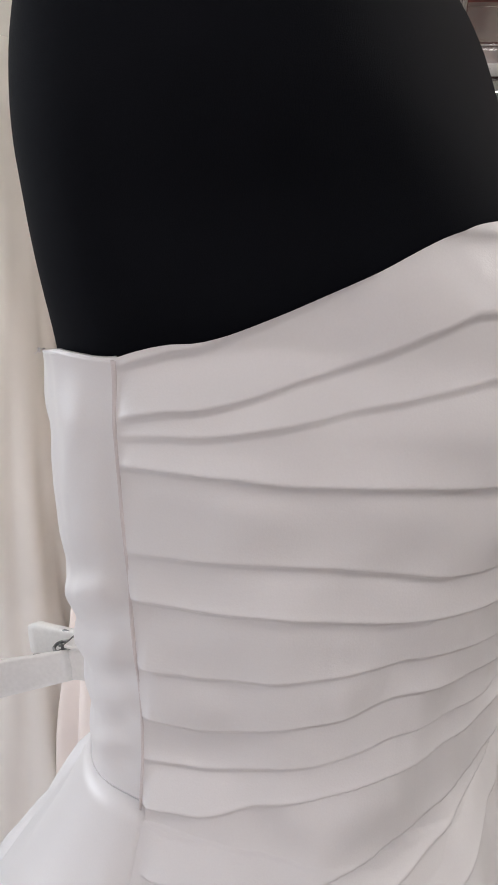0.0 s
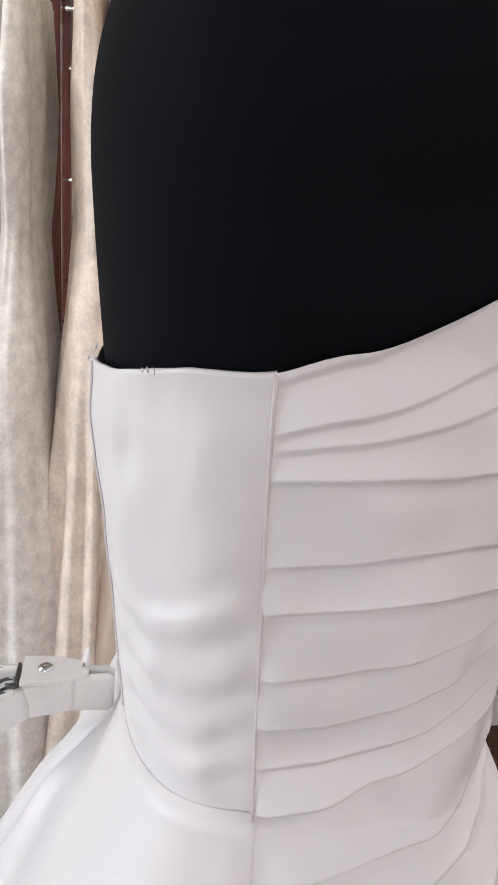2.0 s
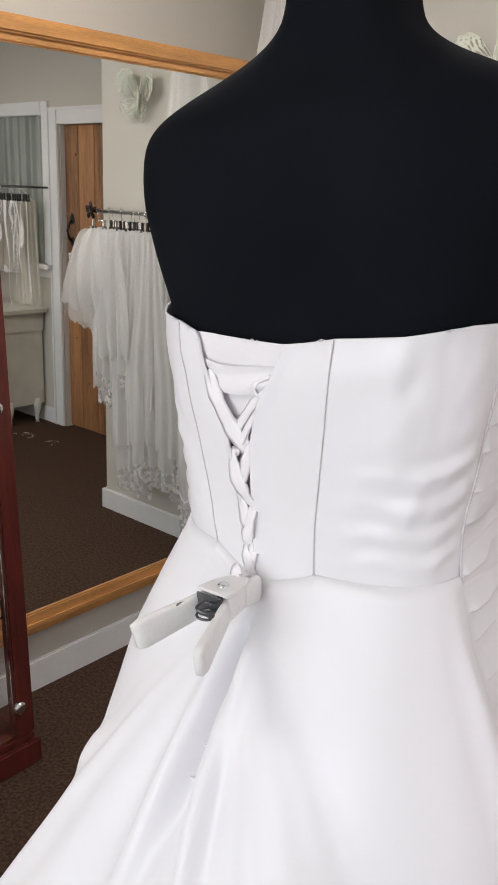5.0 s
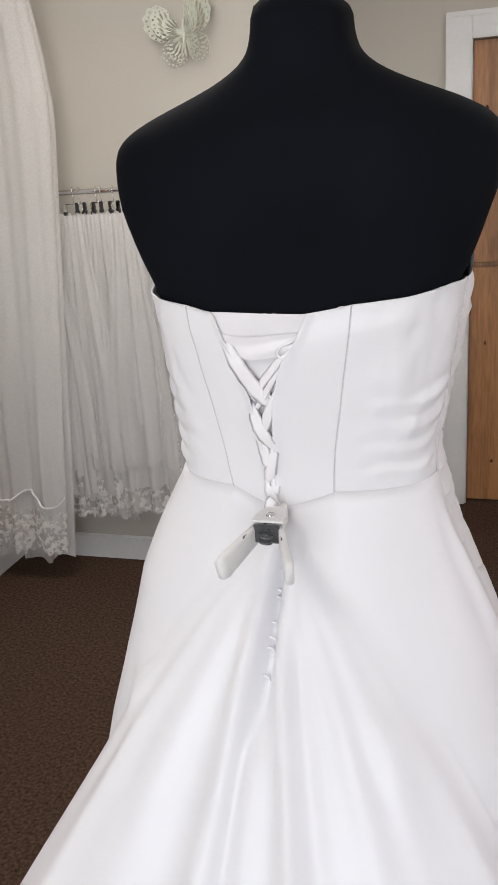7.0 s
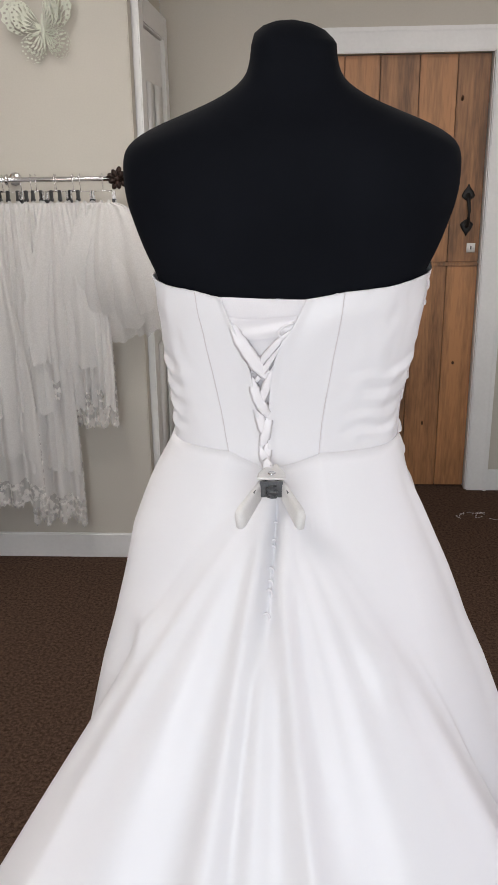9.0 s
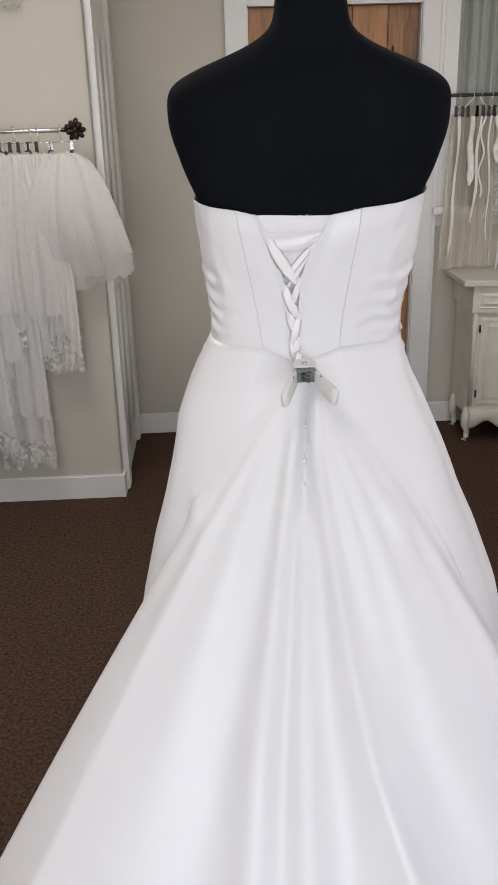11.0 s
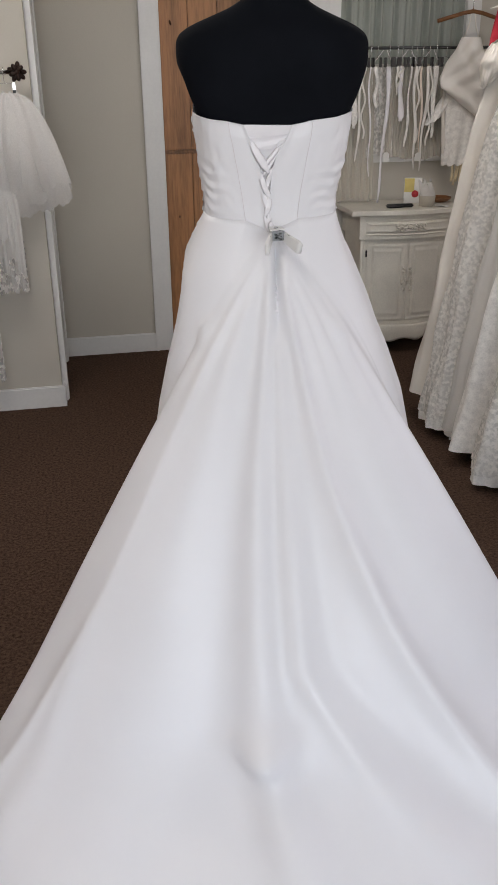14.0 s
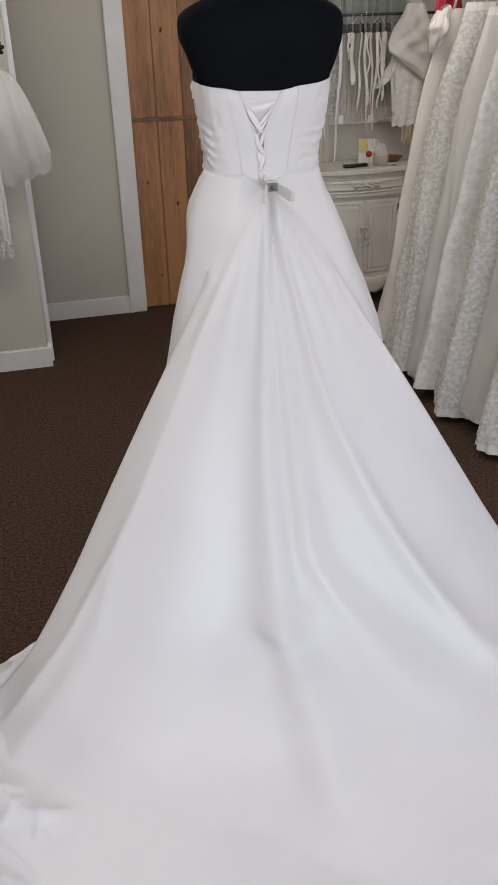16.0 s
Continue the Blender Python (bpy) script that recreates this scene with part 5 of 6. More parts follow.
for k, (y, zt, cloth, over, und, lb) in enumerate(RIGHT):
    wide = 1 - .10 * (k % 3 == 2)
    g = gown((1.40, y, zt), 3 * math.sin(k * 1.7), zt - (.045 + .02 * (k % 2) if k else .13), tuple((a, b * wide, c * (1.15 if k else .9)) for a, b, c in WIDE), (cloth, cloth, LACE), 90 + k, pleats=4 + k % 3, amp=.020 if k else .008, flow=.2, hem_lace=over is LACE_OVER, label=lb, group="gowns on the east rail", under=und, overlay=over)
    if not k:
        def sleeve_point(u, v, sx):
            a = 2 * math.pi * u
            r = .050 * max(.12, math.sin(math.pi * (.10 + .84 * v))) ** .6 + .0030 * math.sin(13 * a + 2.5 * math.sin(2 * a) + 2 * v) * (.15 + abs(2 * v - 1)) + .020 * noise.noise((math.cos(a) * 1.4, math.sin(a) * 1.4, v * 3 + 1.3))
            return sx * (.135 + .03 * v) + r * math.cos(a) * .85, r * math.sin(a), .005 - .165 * v + .012 * math.cos(a)
        for sx in (-1, 1):
            part("puff_sleeve", sheet(90, 30, lambda u, v: sleeve_point(u, v, sx), True), CREAMSATIN, g)
        TIE = mat("cream_ribbon", (0.66, 0.55, 0.36), 0.5, var=0.08, scale=30, fine=300)
        tie = part("ribbon_tie", strip([(-.10 + .008 * math.sin(i), -.066, -.36 - .011 * i) for i in range(8)], .024, (.2, -1, .1), .0015), TIE, g, "cream ribbon tied at the waist")
        part("loop", strip([(-.145 - .045 * math.sin(a), -.070 - .014 * math.sin(a / 2), -.425 - .018 * math.sin(2 * a) - .02 * math.sin(a)) for a in [i * math.pi / 9 for i in range(10)]], .022, (.2, -1, .3), .0015), TIE, tie)
        part("tail", strip([(-.14 - .010 * i, -.072 + .003 * math.sin(i), -.425 - .010 * i) for i in range(7)], .020, (.2, -1, .1), .0015), TIE, tie)
        part("cord", tube([(-.14 - .055 * (i / 16) ** .7 + .006 * math.sin(i * .6), -.075 - .0016 * i, -.43 - .0165 * i) for i in range(17)], .0022, 6), TIE, tie)

# ---- veils on the partition ----
vr = thing("veil_rail", (0, 0, 0), "chrome wall rail with a dark flower finial", "rail")
RZ, RY = 1.508, 2.02
part("bar", tube([(-1.78, RY, RZ), (-.665, RY, RZ)], .009, 12), CHROME, vr)
for x in (-1.70, -1.035):
    br = part("bracket", tube([(x, RY, RZ), (x, PY - .004, RZ)], .007, 8), CHROME, vr)
    part("plate", lathe([(.022, 0), (.024, .004), (.016, .010)], 16, (x, PY - .011, RZ), "y"), CHROME, br)
    part("collar", lathe([(.014, -.008), (.020, 0), (.014, .008)], 16, (x, RY, RZ), "x"), CHROME, br)
fin = bmesh.new()
for k in range(9):
    a = k * 2 * math.pi / 9
    bmesh.ops.create_uvsphere(fin, u_segments=8, v_segments=6, radius=1, matrix=Matrix.Translation((-.640 + (.024 - .006 * (k % 2)) * math.cos(a), RY - .012 * (k % 2), RZ + (.026 - .006 * (k % 2)) * math.sin(a))) @ Matrix.Rotation(-a, 4, "Y") @ Matrix.Diagonal((.016, .008, .010, 1)))
bmesh.ops.create_uvsphere(fin, u_segments=10, v_segments=8, radius=.013, matrix=Matrix.Translation((-.640, RY - .006, RZ)))
part("finial", fin, mat("dark_bronze", (0.03, 0.016, 0.012), 0.35, 0.6, var=0.3, scale=40, fine=200), vr, "dark bronze flower finial")


def clip_hanger(x, y, z, drop, parent_group, w=.05):
    """A small wire hanger with two black grips."""
    h = thing("clip_hanger", (x, y, z), "small chrome clip hanger with black grips", "hanger", parent_group)
    part("wire", tube([(0, .004, .012), (0, -.006, .018), (0, -.010, .006), (0, 0, -drop * .4), (0, 0, -drop * .55)], .0013, 6), CHROME, h)
    part("bar", tube([(-w / 2, 0, -drop * .55), (w / 2, 0, -drop * .55)], .0016, 6), CHROME, h)
    for sx in (-1, 1):
        c = part("clip", boxes((sx * w / 2 - .006, sx * w / 2 + .006, -.006, .006, -drop * .95, -drop * .52), bevel=.002), DARKMETAL if w < .06 else STEEL, h, smooth_shade=False)
        part("grip", boxes((sx * w / 2 - .007, sx * w / 2 + .007, -.008, .008, -drop * 1.08, -drop * .9), bevel=.002), DARKMETAL, c, smooth_shade=False)
    return h


def veil(x, y, z, w0, w1, length, seed, lace=.0, billow=0.0, label="", layers=3, arc=0.0):
    """Gathered tulle hanging from a comb; w0, w1: width at the top and the hem."""
    rg = random.Random(seed)
    t = thing("veil", (x, y, z), label, "veil", "veils on the rail")
    for k in range(layers):
        ph = rg.uniform(0, 6)
        ln = length * (1 - .09 * k)

        def f(u, v, off=0.0):
            a = 2 * u - 1
            s = ease(v * 1.25)
            w = w0 + (w1 - w0) * (v ** .5 if billow > .05 else s)
            bul = 0 if billow > .05 else billow * math.sin(math.pi * min(1, v * 1.02)) ** .8
            fold = (.005 + .011 * s) * math.sin(a * 7 + ph + 1.6 * math.sin(a * 3)) + .003 * math.sin(a * 19 + ph + 2 * v) + .012 * s * noise.noise((a * 3, v * 2.5, ph))
            edge = .03 * abs(a) ** 2 * length * .4 + .030 * noise.noise((a * 4, ph, 0)) + .014 * noise.noise((a * 13, ph, 4))
            yy = fold - .016 * k - billow * .7 * math.sin(math.pi * v) * (1 - a * a) + off
            return a * (w / 2 + bul), yy, -(ln * (1 - (.16 * a * a if billow > .05 else 0)) + edge + arc * a) * v
        part("tulle", sheet(90, 40, f), TULLE, t)
        if lace and not k:
            part("lace_edge", sheet(140, 12, lambda u, v: (lambda p: (p[0] * 1.01, p[1] - .004, p[2] + .006 * math.sin(u * 110)))(f(u, 1 - lace + lace * 1.01 * v))), TULLE_LACE, t)
            for sgn in (0, 1):
                part("lace_edge", sheet(6, 90, lambda u, v: (lambda p: (p[0] + .004 * math.sin(v * 150), p[1] - .005, p[2]))(f((u * .10) if sgn == 0 else 1 - u * .10, .25 + .75 * v))), TULLE_LACE, t)
    part("gather", sheet(30, 4, lambda u, v: ((u - .5) * w0, -.006 * math.sin(u * 40) - .006, .004 + .006 * math.sin(u * 23 + seed) * (1 - v) - .03 * v)), TULLE, t)
    return t


VEILS = ((-.695, .10, .47, .50, 0, .08, "short bouffant white tulle veil"), (-.775, .10, .17, .82, .16, 0, "tulle veil with beaded lace edge"), (-.86, .10, .24, .70, .12, .02, "two-layer white tulle veil"),
         (-.95, .10, .22, 1.22, .25, 0, "long tulle veil with lace border"), (-1.03, .10, .22, .92, 0, 0, "plain white tulle veil"), (-1.12, .11, .26, 1.15, .12, 0, "ivory tulle veil with lace edge"),
         (-1.22, .11, .26, 1.05, 0, 0, "layered white tulle veil"), (-1.33, .11, .26, 1.18, .14, 0, "white tulle veil with lace border"), (-1.45, .11, .26, 1.1, 0, 0, "plain ivory tulle veil"), (-1.58, .11, .26, 1.18, .15, 0, "long white tulle veil"))
for k, (x, w0, w1, ln, lc, bil, lb) in enumerate(VEILS):
    clip_hanger(x, RY, RZ, .075, "clip hangers on the veil rail", .075)
    veil(x, RY - .004 - .010 * (k % 3), RZ - .080, w0, w1, ln, 130 + k, lc, bil, lb)
for k in range(9):
    clip_hanger(-.80 - .062 * k - .004 * (k % 3), RY, RZ, .07, "clip hangers on the veil rail", .03)

# cathedral veil hung from a hook nearer the room
cv = thing("cathedral_veil", (-1.48, 1.90, 2.42), "cathedral length tulle veil with satin cord and lace hem", "veil")
part("hook", tube([(0, .22, .02), (0, .05, .03), (0, 0, .03), (0, -.012, .015), (0, -.006, .004)], .004, 8), CHROME, cv)
for k in range(2):
    def cvp(u, v, k=k):
        a = 2 * u - 1
        w = .12 + .11 * ease(v * 3.2) - .07 * v
        return a * w - .13 * v, .014 * math.sin(a * 8 + k) + .005 * math.sin(a * 21) + .018 * noise.noise((a * 3, v * 3, k)) - .03 * k - .02 * v, -(2.32 - .06 * k + .06 * noise.noise((a * 2, 1, k))) * v
    part("tulle", sheet(110, 50, cvp), TULLE, cv)
part("lace_hem", sheet(160, 14, lambda u, v: (lambda p: (p[0] * 1.02, p[1] - .012, p[2] + .008 * math.sin(u * 70)))(cvp(u, .93 + .075 * v))), TULLE_LACE, cv)
part("satin_cord", tube([(lambda p: (p[0] * 1.03, p[1] - .016, p[2]))(cvp(i / 60, .905 + .012 * math.sin(i * .16))) for i in range(61)], .004, 6), RIBBON, cv)

# ---- butterfly on the wall ----
def wing(sx, upper):
    """A pierced card wing from an outline and rings of holes."""
    cu = bpy.data.curves.new("wing", "CURVE")
    cu.dimensions, cu.fill_mode, cu.extrude = "2D", "BOTH", .0012

    def add(points):
        sp = cu.splines.new("POLY")
        sp.points.add(len(points) - 1)
        for q, (px, pz) in zip(sp.points, points):
            q.co = (sx * px, pz, 0, 1)
        sp.use_cyclic_u = True
    def blob(cx, cz, ra, rb, ang, n=14):
        c, sn = math.cos(radians(ang)), math.sin(radians(ang))
        return [(cx + ra * math.cos(a) * c - rb * math.sin(a) * sn, cz + ra * math.cos(a) * sn + rb * math.sin(a) * c) for a in [i * 2 * math.pi / n for i in range(n)]]
    # a rounded lobe that grows from the body, with a scalloped rim
    a0, a1, reach = (-4, 66, .135) if upper else (-84, -8, .100)

    def rim(t, k):
        ang = radians(a0 + (a1 - a0) * t)
        r = reach * (math.sin(math.pi * min(1, max(0, .10 + .82 * t))) ** .38) * (1 + .025 * math.cos(t * 36)) * k
        if upper:
            r *= .80 + .28 * t
        return r * math.cos(ang), r * math.sin(ang)
    add([(.003, .010 if upper else -.002)] + [rim(i / 40, 1) for i in range(41)][::-1 if upper else 1] + [(.003, -.004 if upper else -.012)])
    # long veins, then round and drop-shaped holes towards the rim
    for i in range(6):
        t = (i + .5) / 6
        x, z = rim(t, .42)
        add(blob(x, z, reach * .17, reach * .030, a0 + (a1 - a0) * t))
    for i in range(8):
        t = (i + .5) / 8
        x, z = rim(t, .73)
        add(blob(x, z, reach * .085, reach * .032, a0 + (a1 - a0) * t + 25))
    for i in range(11):
        t = (i + .5) / 11
        x, z = rim(t, .905)
        add(blob(x, z, reach * .030, reach * .026, 0, 8))
    tmp = bpy.data.objects.new("wing_outline", cu)
    me = bpy.data.meshes.new_from_object(tmp)
    bpy.data.objects.remove(tmp)
    me.name = "wing"
    return me


bf = thing("wall_butterfly", (-.884, PY - .012, 1.995), "pierced pale green card butterfly fixed to the wall", "butterfly")
for lay, (sc, fold) in enumerate(((1.16, 20), (1.0, 42))):
    for sx in (-1, 1):
        for upper in (True, False):
            me = wing(sx, upper)
            me.materials.append(PALEGREEN)
            w = new("wing", me)
            w.parent = bf
            w.matrix_basis = pose(0, -.004 - .006 * lay, 0, 90, 0, 0) @ pose(0, 0, 0, 0, 0, 10) @ pose(0, 0, 0, 0, -sx * fold, 0) @ Matrix.Scale(sc, 4)
part("body", tube([(0, -.014, .05), (0, -.016, .02), (0, -.016, -.02), (0, -.012, -.07)], [.003, .006, .006, .002], 8), PALEGREEN, bf)

# ---- sideboard ----
SX, SY = 1.305, 2.885
sb = thing("sideboard", (SX, SY, 0), "cream painted french style cabinet with carved doors", "sideboard")


def bow(x, hw, depth):
    """How far the serpentine front stands out at x."""
    t = max(-1, min(1, x / hw))
    return -depth + .016 * t * t - .012 * math.cos(t * math.pi)


def plate(hw, depth, z0, z1, flare=0.0):
    n = 28
    pts, faces = [], []
    for z, e in ((z0, 0), (z1, flare)):
        pts += [(hw * (2 * i / n - 1) * (1 + e), bow(hw * (2 * i / n - 1), hw, depth) - e * .1, z) for i in range(n + 1)]
        pts += [(hw * (1 + e), 0, z), (-hw * (1 + e), 0, z)]
    m = n + 3
    faces = [tuple(range(m))[::-1], tuple(range(m, 2 * m))] + [(i, (i + 1) % m, m + (i + 1) % m, m + i) for i in range(m)]
    return pts, faces


part("body", plate(.255, .33, .13, .650), CREAM, sb, smooth_shade=False)
part("drawer_case", plate(.272, .352, .651, .775), CREAM, sb, smooth_shade=False)
tp = part("top", plate(.325, .375, .776, .806), CREAM, sb, smooth_shade=False)
m = tp.modifiers.new("edge", "BEVEL")
m.width, m.segments = .006, 2
m.limit_method = "ANGLE"


def front_panel(x0, x1, z0, z1, lift, inset, depth=.33):
    def f(u, v):
        x, z = x0 + (x1 - x0) * u, z0 + (z1 - z0) * v
        e = min(u, 1 - u) * (x1 - x0), min(v, 1 - v) * (z1 - z0)
        d = min(e)
        h = lift * ease(d / .006) - .006 * math.exp(-((d - inset) / .005) ** 2) + .004 * math.exp(-((d - inset - .012) / .006) ** 2)
        return x, bow(x, .255, depth) - .001 - h, z
    return sheet(46, 46, f)


part("drawer", front_panel(-.245, .245, .668, .757, .006, .014, .352), CREAM, sb)
for x0, x1 in ((-.225, -.004), (.004, .225)):
    dr = part("cupboard_door", front_panel(x0, x1, .19, .625, .006, .03), CREAM, sb)
    xm = -.018 if x0 < 0 else .018
    rg = random.Random(3)
    part("carved_handle", scatter(26, lambda r: (Vector((xm + r.uniform(-.008, .008), bow(xm, .255, .33) - .012 + r.uniform(-.003, .003), .43 + r.uniform(-.06, .06))), (0, -1, 0)), .008, rg), CREAM, dr)
    hx = -.226 if x0 < 0 else .226
    for hz in (.25, .57):
        part("hinge", boxes((hx - .004, hx + .004, bow(hx, .255, .33) - .010, bow(hx, .255, .33) - .002, hz - .018, hz + .018), bevel=.001), DARKMETAL, dr, "small dark hinge")
rg = random.Random(4)
part("carving", scatter(60, lambda r: (Vector((r.uniform(-.085, .085), bow(0, .255, .352) - .011, .712 + .010 * math.sin(r.random() * 9) + r.uniform(-.008, .008))), (0, -1, 0)), .007, rg), CREAM, sb, "carved scroll on the drawer")


def apron_point(u, v):
    x = -.25 + .5 * u
    zb = .10 - .03 * math.exp(-((x) / .05) ** 2) + .022 * math.cos(x * 38)
    return x, bow(x, .255, .33) - .006 - .006 * math.sin(v * math.pi), .17 + (zb - .17) * v


ap = part("apron", sheet(70, 8, apron_point), CREAM, sb, "scalloped apron")
m = ap.modifiers.new("thickness", "SOLIDIFY")
m.thickness = .014
for sx in (-1, 1):
    for yy in (-.05, -.27):
        part("leg", tube([(sx * .235, yy, .16), (sx * .25, yy - .008, .12), (sx * .258, yy - .012, .085), (sx * .245, yy - .006, .045), (sx * .25, yy - .010, .018), (sx * .258, yy - .014, 0)], [.03, .030, .022, .013, .014, .019], 12), CREAM, sb)
for sx in (-1, 1):
    part("corner_moulding", tube([(sx * .25, bow(.255, .255, .33) - .004, .19), (sx * .252, bow(.255, .255, .33) - .010, .45), (sx * .25, bow(.255, .255, .33) - .006, .74)], [.012, .009, .014], 10), CREAM, sb)

rc = thing("remote_control", (1.265, 2.60, .8065), "black remote control lying on the sideboard", "remote control", rz=6)
part("shell", boxes((-.075, .075, -.022, .022, 0, .018), bevel=.006), PLASTIC, rc)
for k in range(8):
    part("button", boxes((-.055 + .014 * k, -.047 + .014 * k, -.006, .006, .0182, .0195), bevel=.0005), LEAFGREY, rc, smooth_shade=False)
pk = thing("card_packet", (1.385, 2.73, .8065), "white card packet printed in yellow and red", "packet", rz=-14)
part("carton", boxes((-.048, .048, -.012, .012, 0, .135), bevel=.0015), PAPER, pk, smooth_shade=False)
part("yellow_panel", boxes((-.047, .006, -.0132, -.0126, .060, .133)), YELLOW, pk, smooth_shade=False)
part("red_disc", lathe([(.019, 0), (.019, .0006)], 20, (.012, -.0138, .05), "y"), RED, pk)
ph = thing("clear_tub", (1.425, 2.615, .8065), "clear plastic tub with crumpled film", "tub")
tb = part("tub", lathe([(.040, 0), (.046, .055), (.044, .056), (.038, .004)], 24), SHEER, ph)
part("film", sheet(40, 18, lambda u, v: ((.043 - .012 * v + .016 * math.sin(u * 21 + 5 * v) * v) * math.cos(2 * math.pi * u) - .01 * v, (.040 - .012 * v + .014 * math.sin(u * 17 + 4 * v) * v) * math.sin(2 * math.pi * u), .045 + .085 * v + .014 * math.sin(u * 31) * v), True), TULLE, ph)
for px, py, pr in ((1.475, 2.58, 20), (1.50, 2.56, -35)):
    sl = thing("paper_slip", (px, py, .8070), "crumpled white paper slip on the sideboard", "paper", "paper slips", rz=pr)
    part("paper", sheet(10, 6, lambda u, v: ((u - .5) * .055, (v - .5) * .03, .004 + .004 * math.sin(u * 5 + v * 3) + .003 * math.sin(v * 6))), PAPER, sl)
dd = thing("shallow_dish", (1.545, 2.74, .8065), "dark brown shallow wooden dish on the sideboard", "dish")
part("bowl", lathe([(.0, 0), (.045, .001), (.068, .018), (.072, .026), (.067, .026), (.045, .008), (.0, .006)], 28), WOODBOX, dd)

# ---- accessories hanging before the window ----
wr = thing("window_rail", (0, 0, 0), "dark metal rail across the window with hangers", "rail")
part("bar", tube([(.90, 2.75, 1.592), (2.2, 2.75, 1.592)], .008, 10), DARKMETAL, wr)
for x in (.93, 2.15):
    part("bracket", tube([(x, 2.75, 1.592), (x, 2.88, 1.592)], .006, 8), DARKMETAL, wr)
rg = random.Random(21)
HANGS = ((.97, .62, .020, IVORY), (1.03, .30, .040, LACE), (1.065, .47, .018, IVORY), (1.115, .55, .012, RIBBON), (1.15, .20, .03, LACE), (1.215, .69, .028, RIBBON), (1.262, .14, .022, IVORY), (1.285, .27, .042, RIBBON), (1.335, .40, .016, LACE), (1.365, .52, .020, IVORY), (1.40, .49, .016, CHAMPAGNE), (1.435, .53, .022, IVORY), (1.475, .36, .04, LACE), (1.53, .44, .03, CREAMSATIN))
for k, (x, ln, w, m) in enumerate(HANGS):
    clip_hanger(x, 2.75, 1.592, .085, "clip hangers on the window rail", min(.04, w + .01))
    t = thing("ribbon_belt", (x, 2.745, 1.504), "white lace belt hung from a clip" if m is LACE else "white satin belt hung from a clip", "belt", "belts on the window rail")
    n, sway, turned = 22, rg.uniform(-.05, .05), rg.uniform(.5, 1.5)
    part("cloth", strip([(sway * (i / n) ** 2 * ln + .005 * math.sin(i * .42 + k), -.004 + .006 * math.sin(i * .4 + 2 * k), -ln * i / n) for i in range(n + 1)], [w * (.8 + .3 * noise.noise((i * .25, k * 3.1, 0))) * (1 if i < n - 1 else .6) for i in range(n + 1)], [(.55 * math.sin(i * .2 * turned + k), -1, 0) for i in range(n + 1)], .0012), m, t)
    if k in (2, 6, 9, 11):
        part("tail", strip([(.016 + .010 * math.sin(i * .6 + k), -.008, -ln * .75 * i / n) for i in range(n + 1)], w * .6, (.2, -1, 0), .001), m, t)
# sheer overskirts hung behind the belts
for k, (x, w, ln, m) in enumerate(((1.05, .26, .76, SHEER), (1.20, .20, .53, LACE_OVER), (1.33, .20, .545, SHEER), (1.46, .20, .55, SHEER))):
    sk = thing("sheer_overskirt", (x, 2.790 + .012 * (k % 2), 1.585), "ecru sheer overskirt hanging behind the belts", "overskirt", "overskirts on the window rail")
    part("cloth", sheet(110, 24, lambda u, v: ((u - .5) * w * (.8 + .2 * v), .010 * math.sin(u * 27 + k) + .005 * math.sin(u * 61 + 2 * v), -.07 - (ln - .07 + .008 * math.sin(u * 9 + k)) * v)), m, sk)
    part("loop", tube([(-w * .3, 0, -.075), (-w * .1, -.022, -.02), (0, -.04, .014), (w * .1, -.022, -.02), (w * .3, 0, -.075)], .0022, 6), RIBBON, sk)
tag_card((1.40, 2.73, 1.03), .035, .045, PAPER, 8, 10)
tag_card((1.22, 2.73, 1.03), .03, .05, PAPER, -12, 6)


def top_shape(u, v):
    a = 2 * math.pi * u
    left, right = interp(v, (0, .5, .62, 1), (-.02, -.125, -.12, .098)), interp(v, (0, .5, 1), (.085, .148, .112))
    h = (right - left) / 2
    fold = (.016 * math.sin(11 * v - 4 * math.cos(a)) + .007 * math.sin(23 * v + 5 * math.cos(a))) * math.sin(math.pi * min(1, v + .08))
    return (left + right) / 2 + h * math.cos(a), (.045 * math.sin(math.pi * (.12 + .86 * v)) + .008) * math.sin(a) + fold, -.39 * v + .02 * math.sin(3 * a) * v * (1 - v)


cm = thing("satin_camisole", (1.610, 2.705, 1.640), "ivory satin camisole folded to a point on a wooden hanger", "camisole")
part("bodice", sheet(90, 44, top_shape, True), IVORY, cm)
for sx in (0, 1):
    part("strap", strip([(-.01 + .085 * sx, 0, -.01), (.015 + .035 * sx, 0, .06), (.022 + .02 * sx, 0, .125)], .008, (0, -1, 0)), IVORY, cm)
hg = part("hanger", tube([(-.16, 0, .075), (-.02, 0, .112), (.03, 0, .120), (.08, 0, .112), (.21, 0, .075)], .010, 8), WOODBOX, cm, "brown wooden hanger")
part("hook", tube([(.03, 0, .12), (.03, 0, .18), (.03, .06, .34), (.03, .173, .42), (.03, .177, .45)], .002, 6), CHROME, hg)


def bolero_point(u, v):
    a = 2 * math.pi * u
    w = .095 - .012 * v
    return (w + .007 * math.sin(9 * a + 2 * v) * v) * math.cos(a), (.035 + .010 * math.sin(7 * a + 3 * v) * v) * math.sin(a), -.41 * v - .016 * abs(math.sin(5 * a)) * v - .05 * (1 - v) * abs(math.cos(a)) ** 3


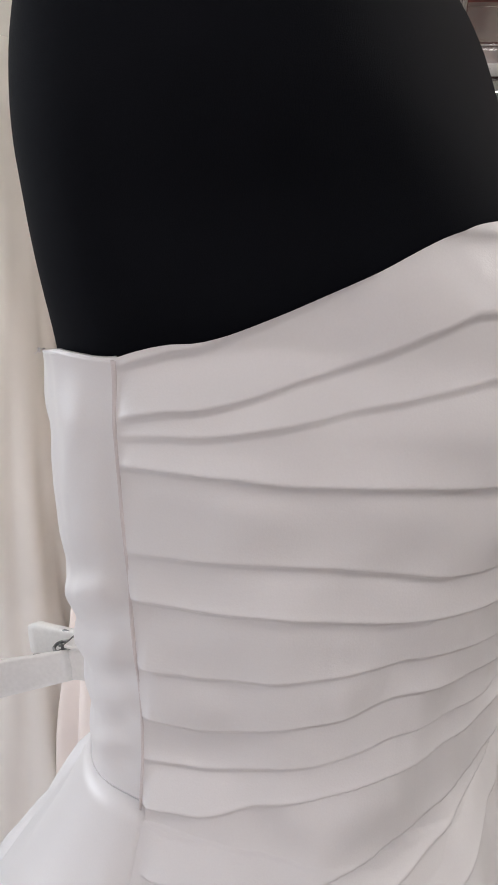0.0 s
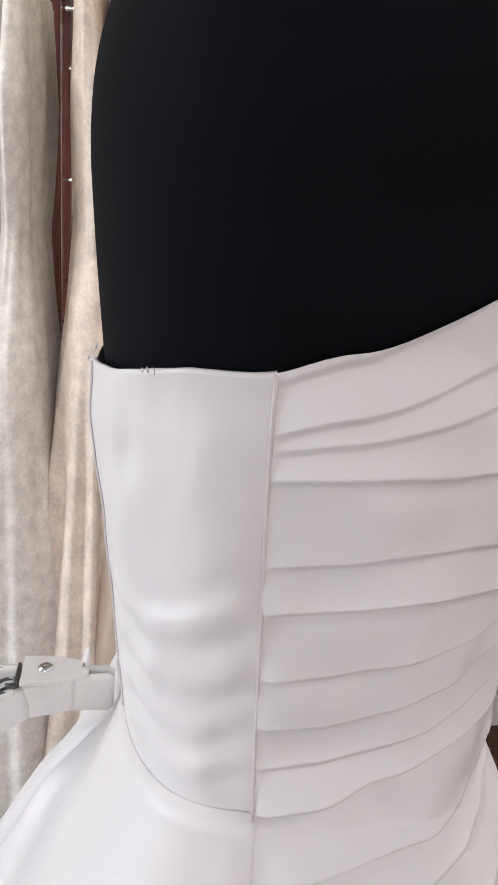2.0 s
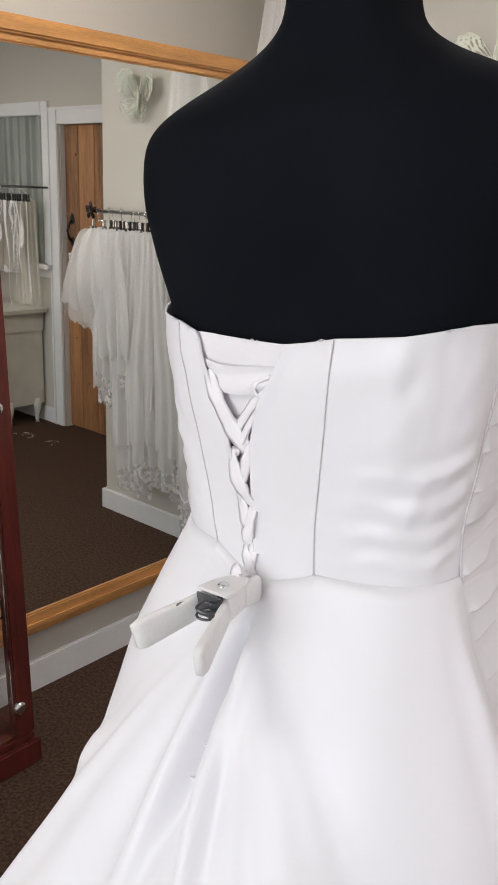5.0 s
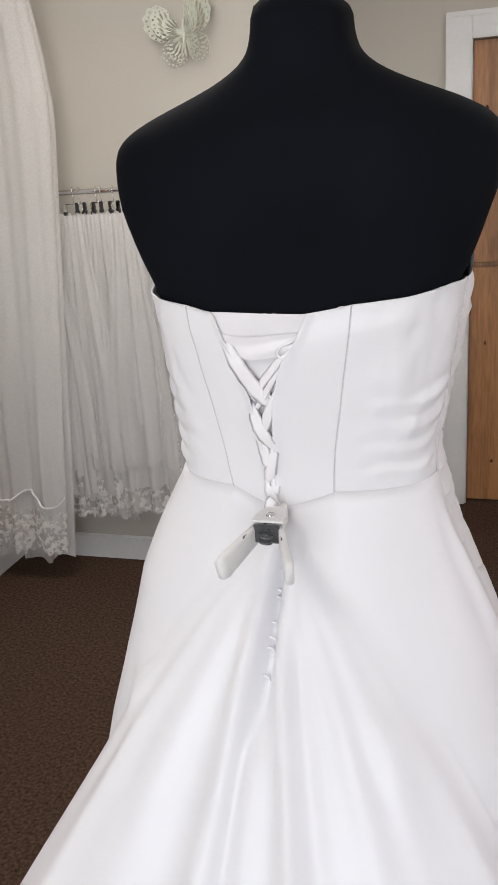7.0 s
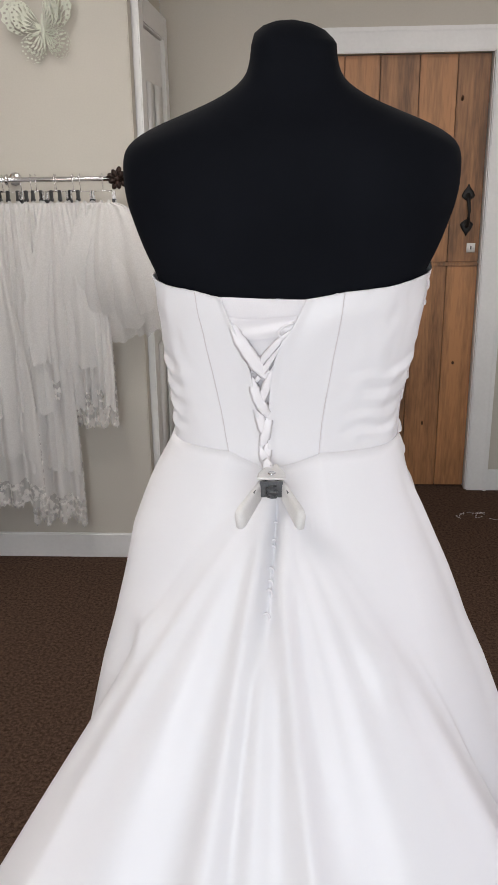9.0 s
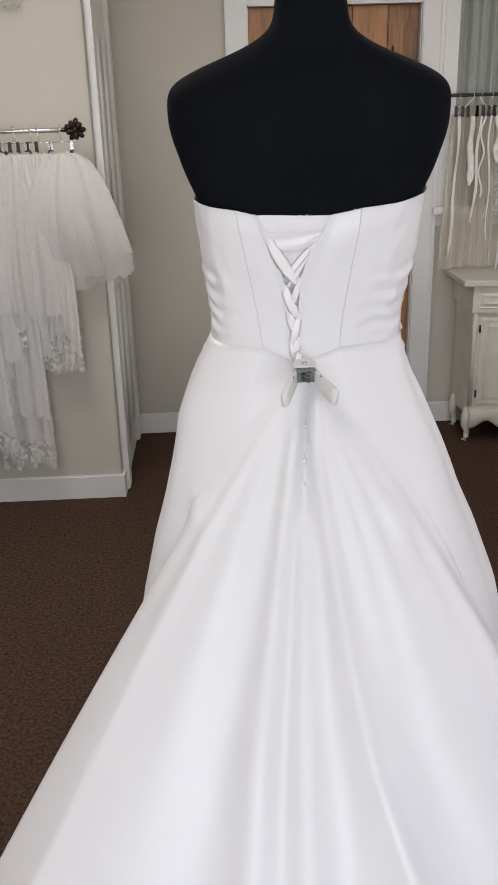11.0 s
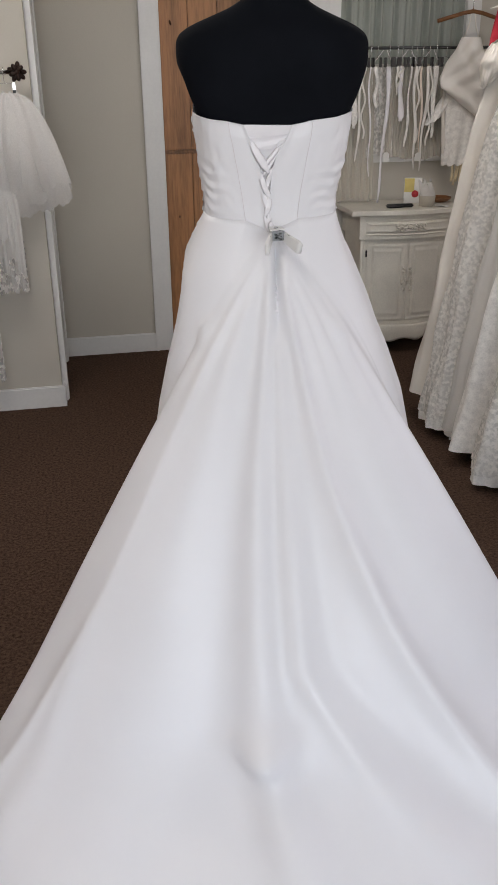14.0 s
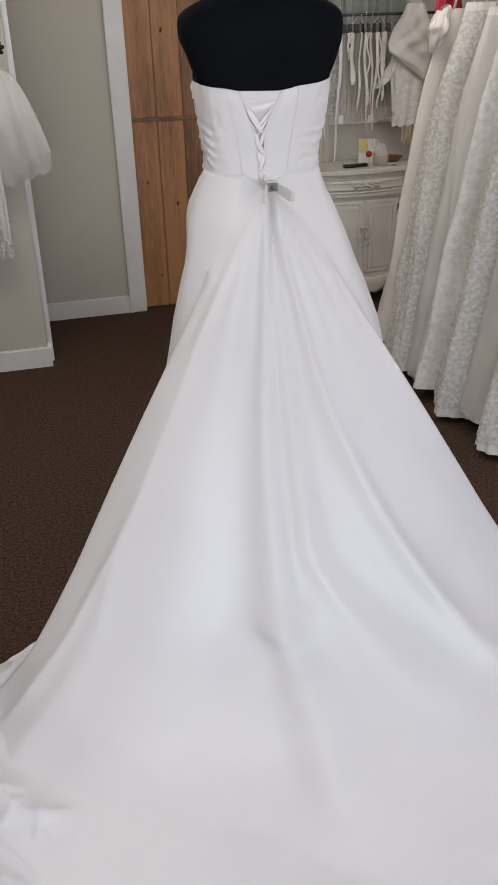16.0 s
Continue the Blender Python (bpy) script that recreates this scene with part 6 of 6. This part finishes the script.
def bolero_sleeve(u, v):
    a = 2 * math.pi * u
    r = .036 + .016 * v + .004 * math.sin(6 * a + 4 * v) * v
    return -.075 - .085 * v + r * math.cos(a), .7 * r * math.sin(a), -.055 - .13 * v + .5 * r * math.cos(a) - .008 * abs(math.sin(5 * a)) * v


bo = thing("lace_bolero", (1.640, 2.762, 1.42), "ivory lace bolero jacket hung before the window", "bolero")
part("jacket", sheet(110, 30, bolero_point, True), LACE, bo)
part("sleeve", sheet(70, 18, bolero_sleeve, True), LACE, bo)
part("neck_cord", tube([(-.06, 0, -.01), (-.02, -.006, .13), (0, -.012, .186), (.02, -.006, .13), (.06, 0, -.01)], .003, 6), RIBBON, bo)
for k in range(5):
    part("tassel", strip([(-.03 + .022 * k + .010 * math.sin(i * .5 + k), -.01, -.39 - (.024 + .004 * (k % 2)) * i) for i in range(6)], .016, (.3 * math.sin(k), -1, 0), .001), TIE, bo)
rs = thing("red_sash", (1.36, 1.74, 1.72), "bright red satin sash on a hanger", "sash")
part("cloth", sheet(30, 20, lambda u, v: ((u - .5) * (.10 + .03 * v), .02 * math.sin(u * 14 + v * 2), -.14 * v)), REDSATIN, rs)
part("hanger", tube([(-.08, 0, .004), (0, 0, .03), (.08, 0, .004)], .004, 6), CREAM, rs)

# scraps of thread on the carpet
rng = random.Random(31)
for lx, ly, n in ((.560, 2.578, 4), (.754, 2.582, 5), (.815, 2.564, 5)):
    sc = thing("thread_scrap", (lx, ly, .001), "small scrap of white thread lying on the carpet", "thread", "thread scraps")
    for k in range(n):
        x, y, a = rng.uniform(-.05, .05), rng.uniform(-.03, .03), rng.uniform(0, 6)
        part("strand", tube([(x + .012 * i * math.cos(a + .5 * i), y + .012 * i * math.sin(a + .5 * i), .003 + .004 * math.sin(i)) for i in range(4)], .0007, 5), RIBBON, sc)

# clear bowl on the carpet before the cabinet
cb = thing("plastic_bowl", (-1.25, .25, .001), "clear plastic bowl standing on the carpet", "bowl")
part("shell", lathe([(0, 0), (.040, 0), (.060, .022), (.070, .050), (.074, .052), (.074, .054), (.067, .052), (.057, .023), (.038, .003), (0, .003)], 32), TULLE, cb)
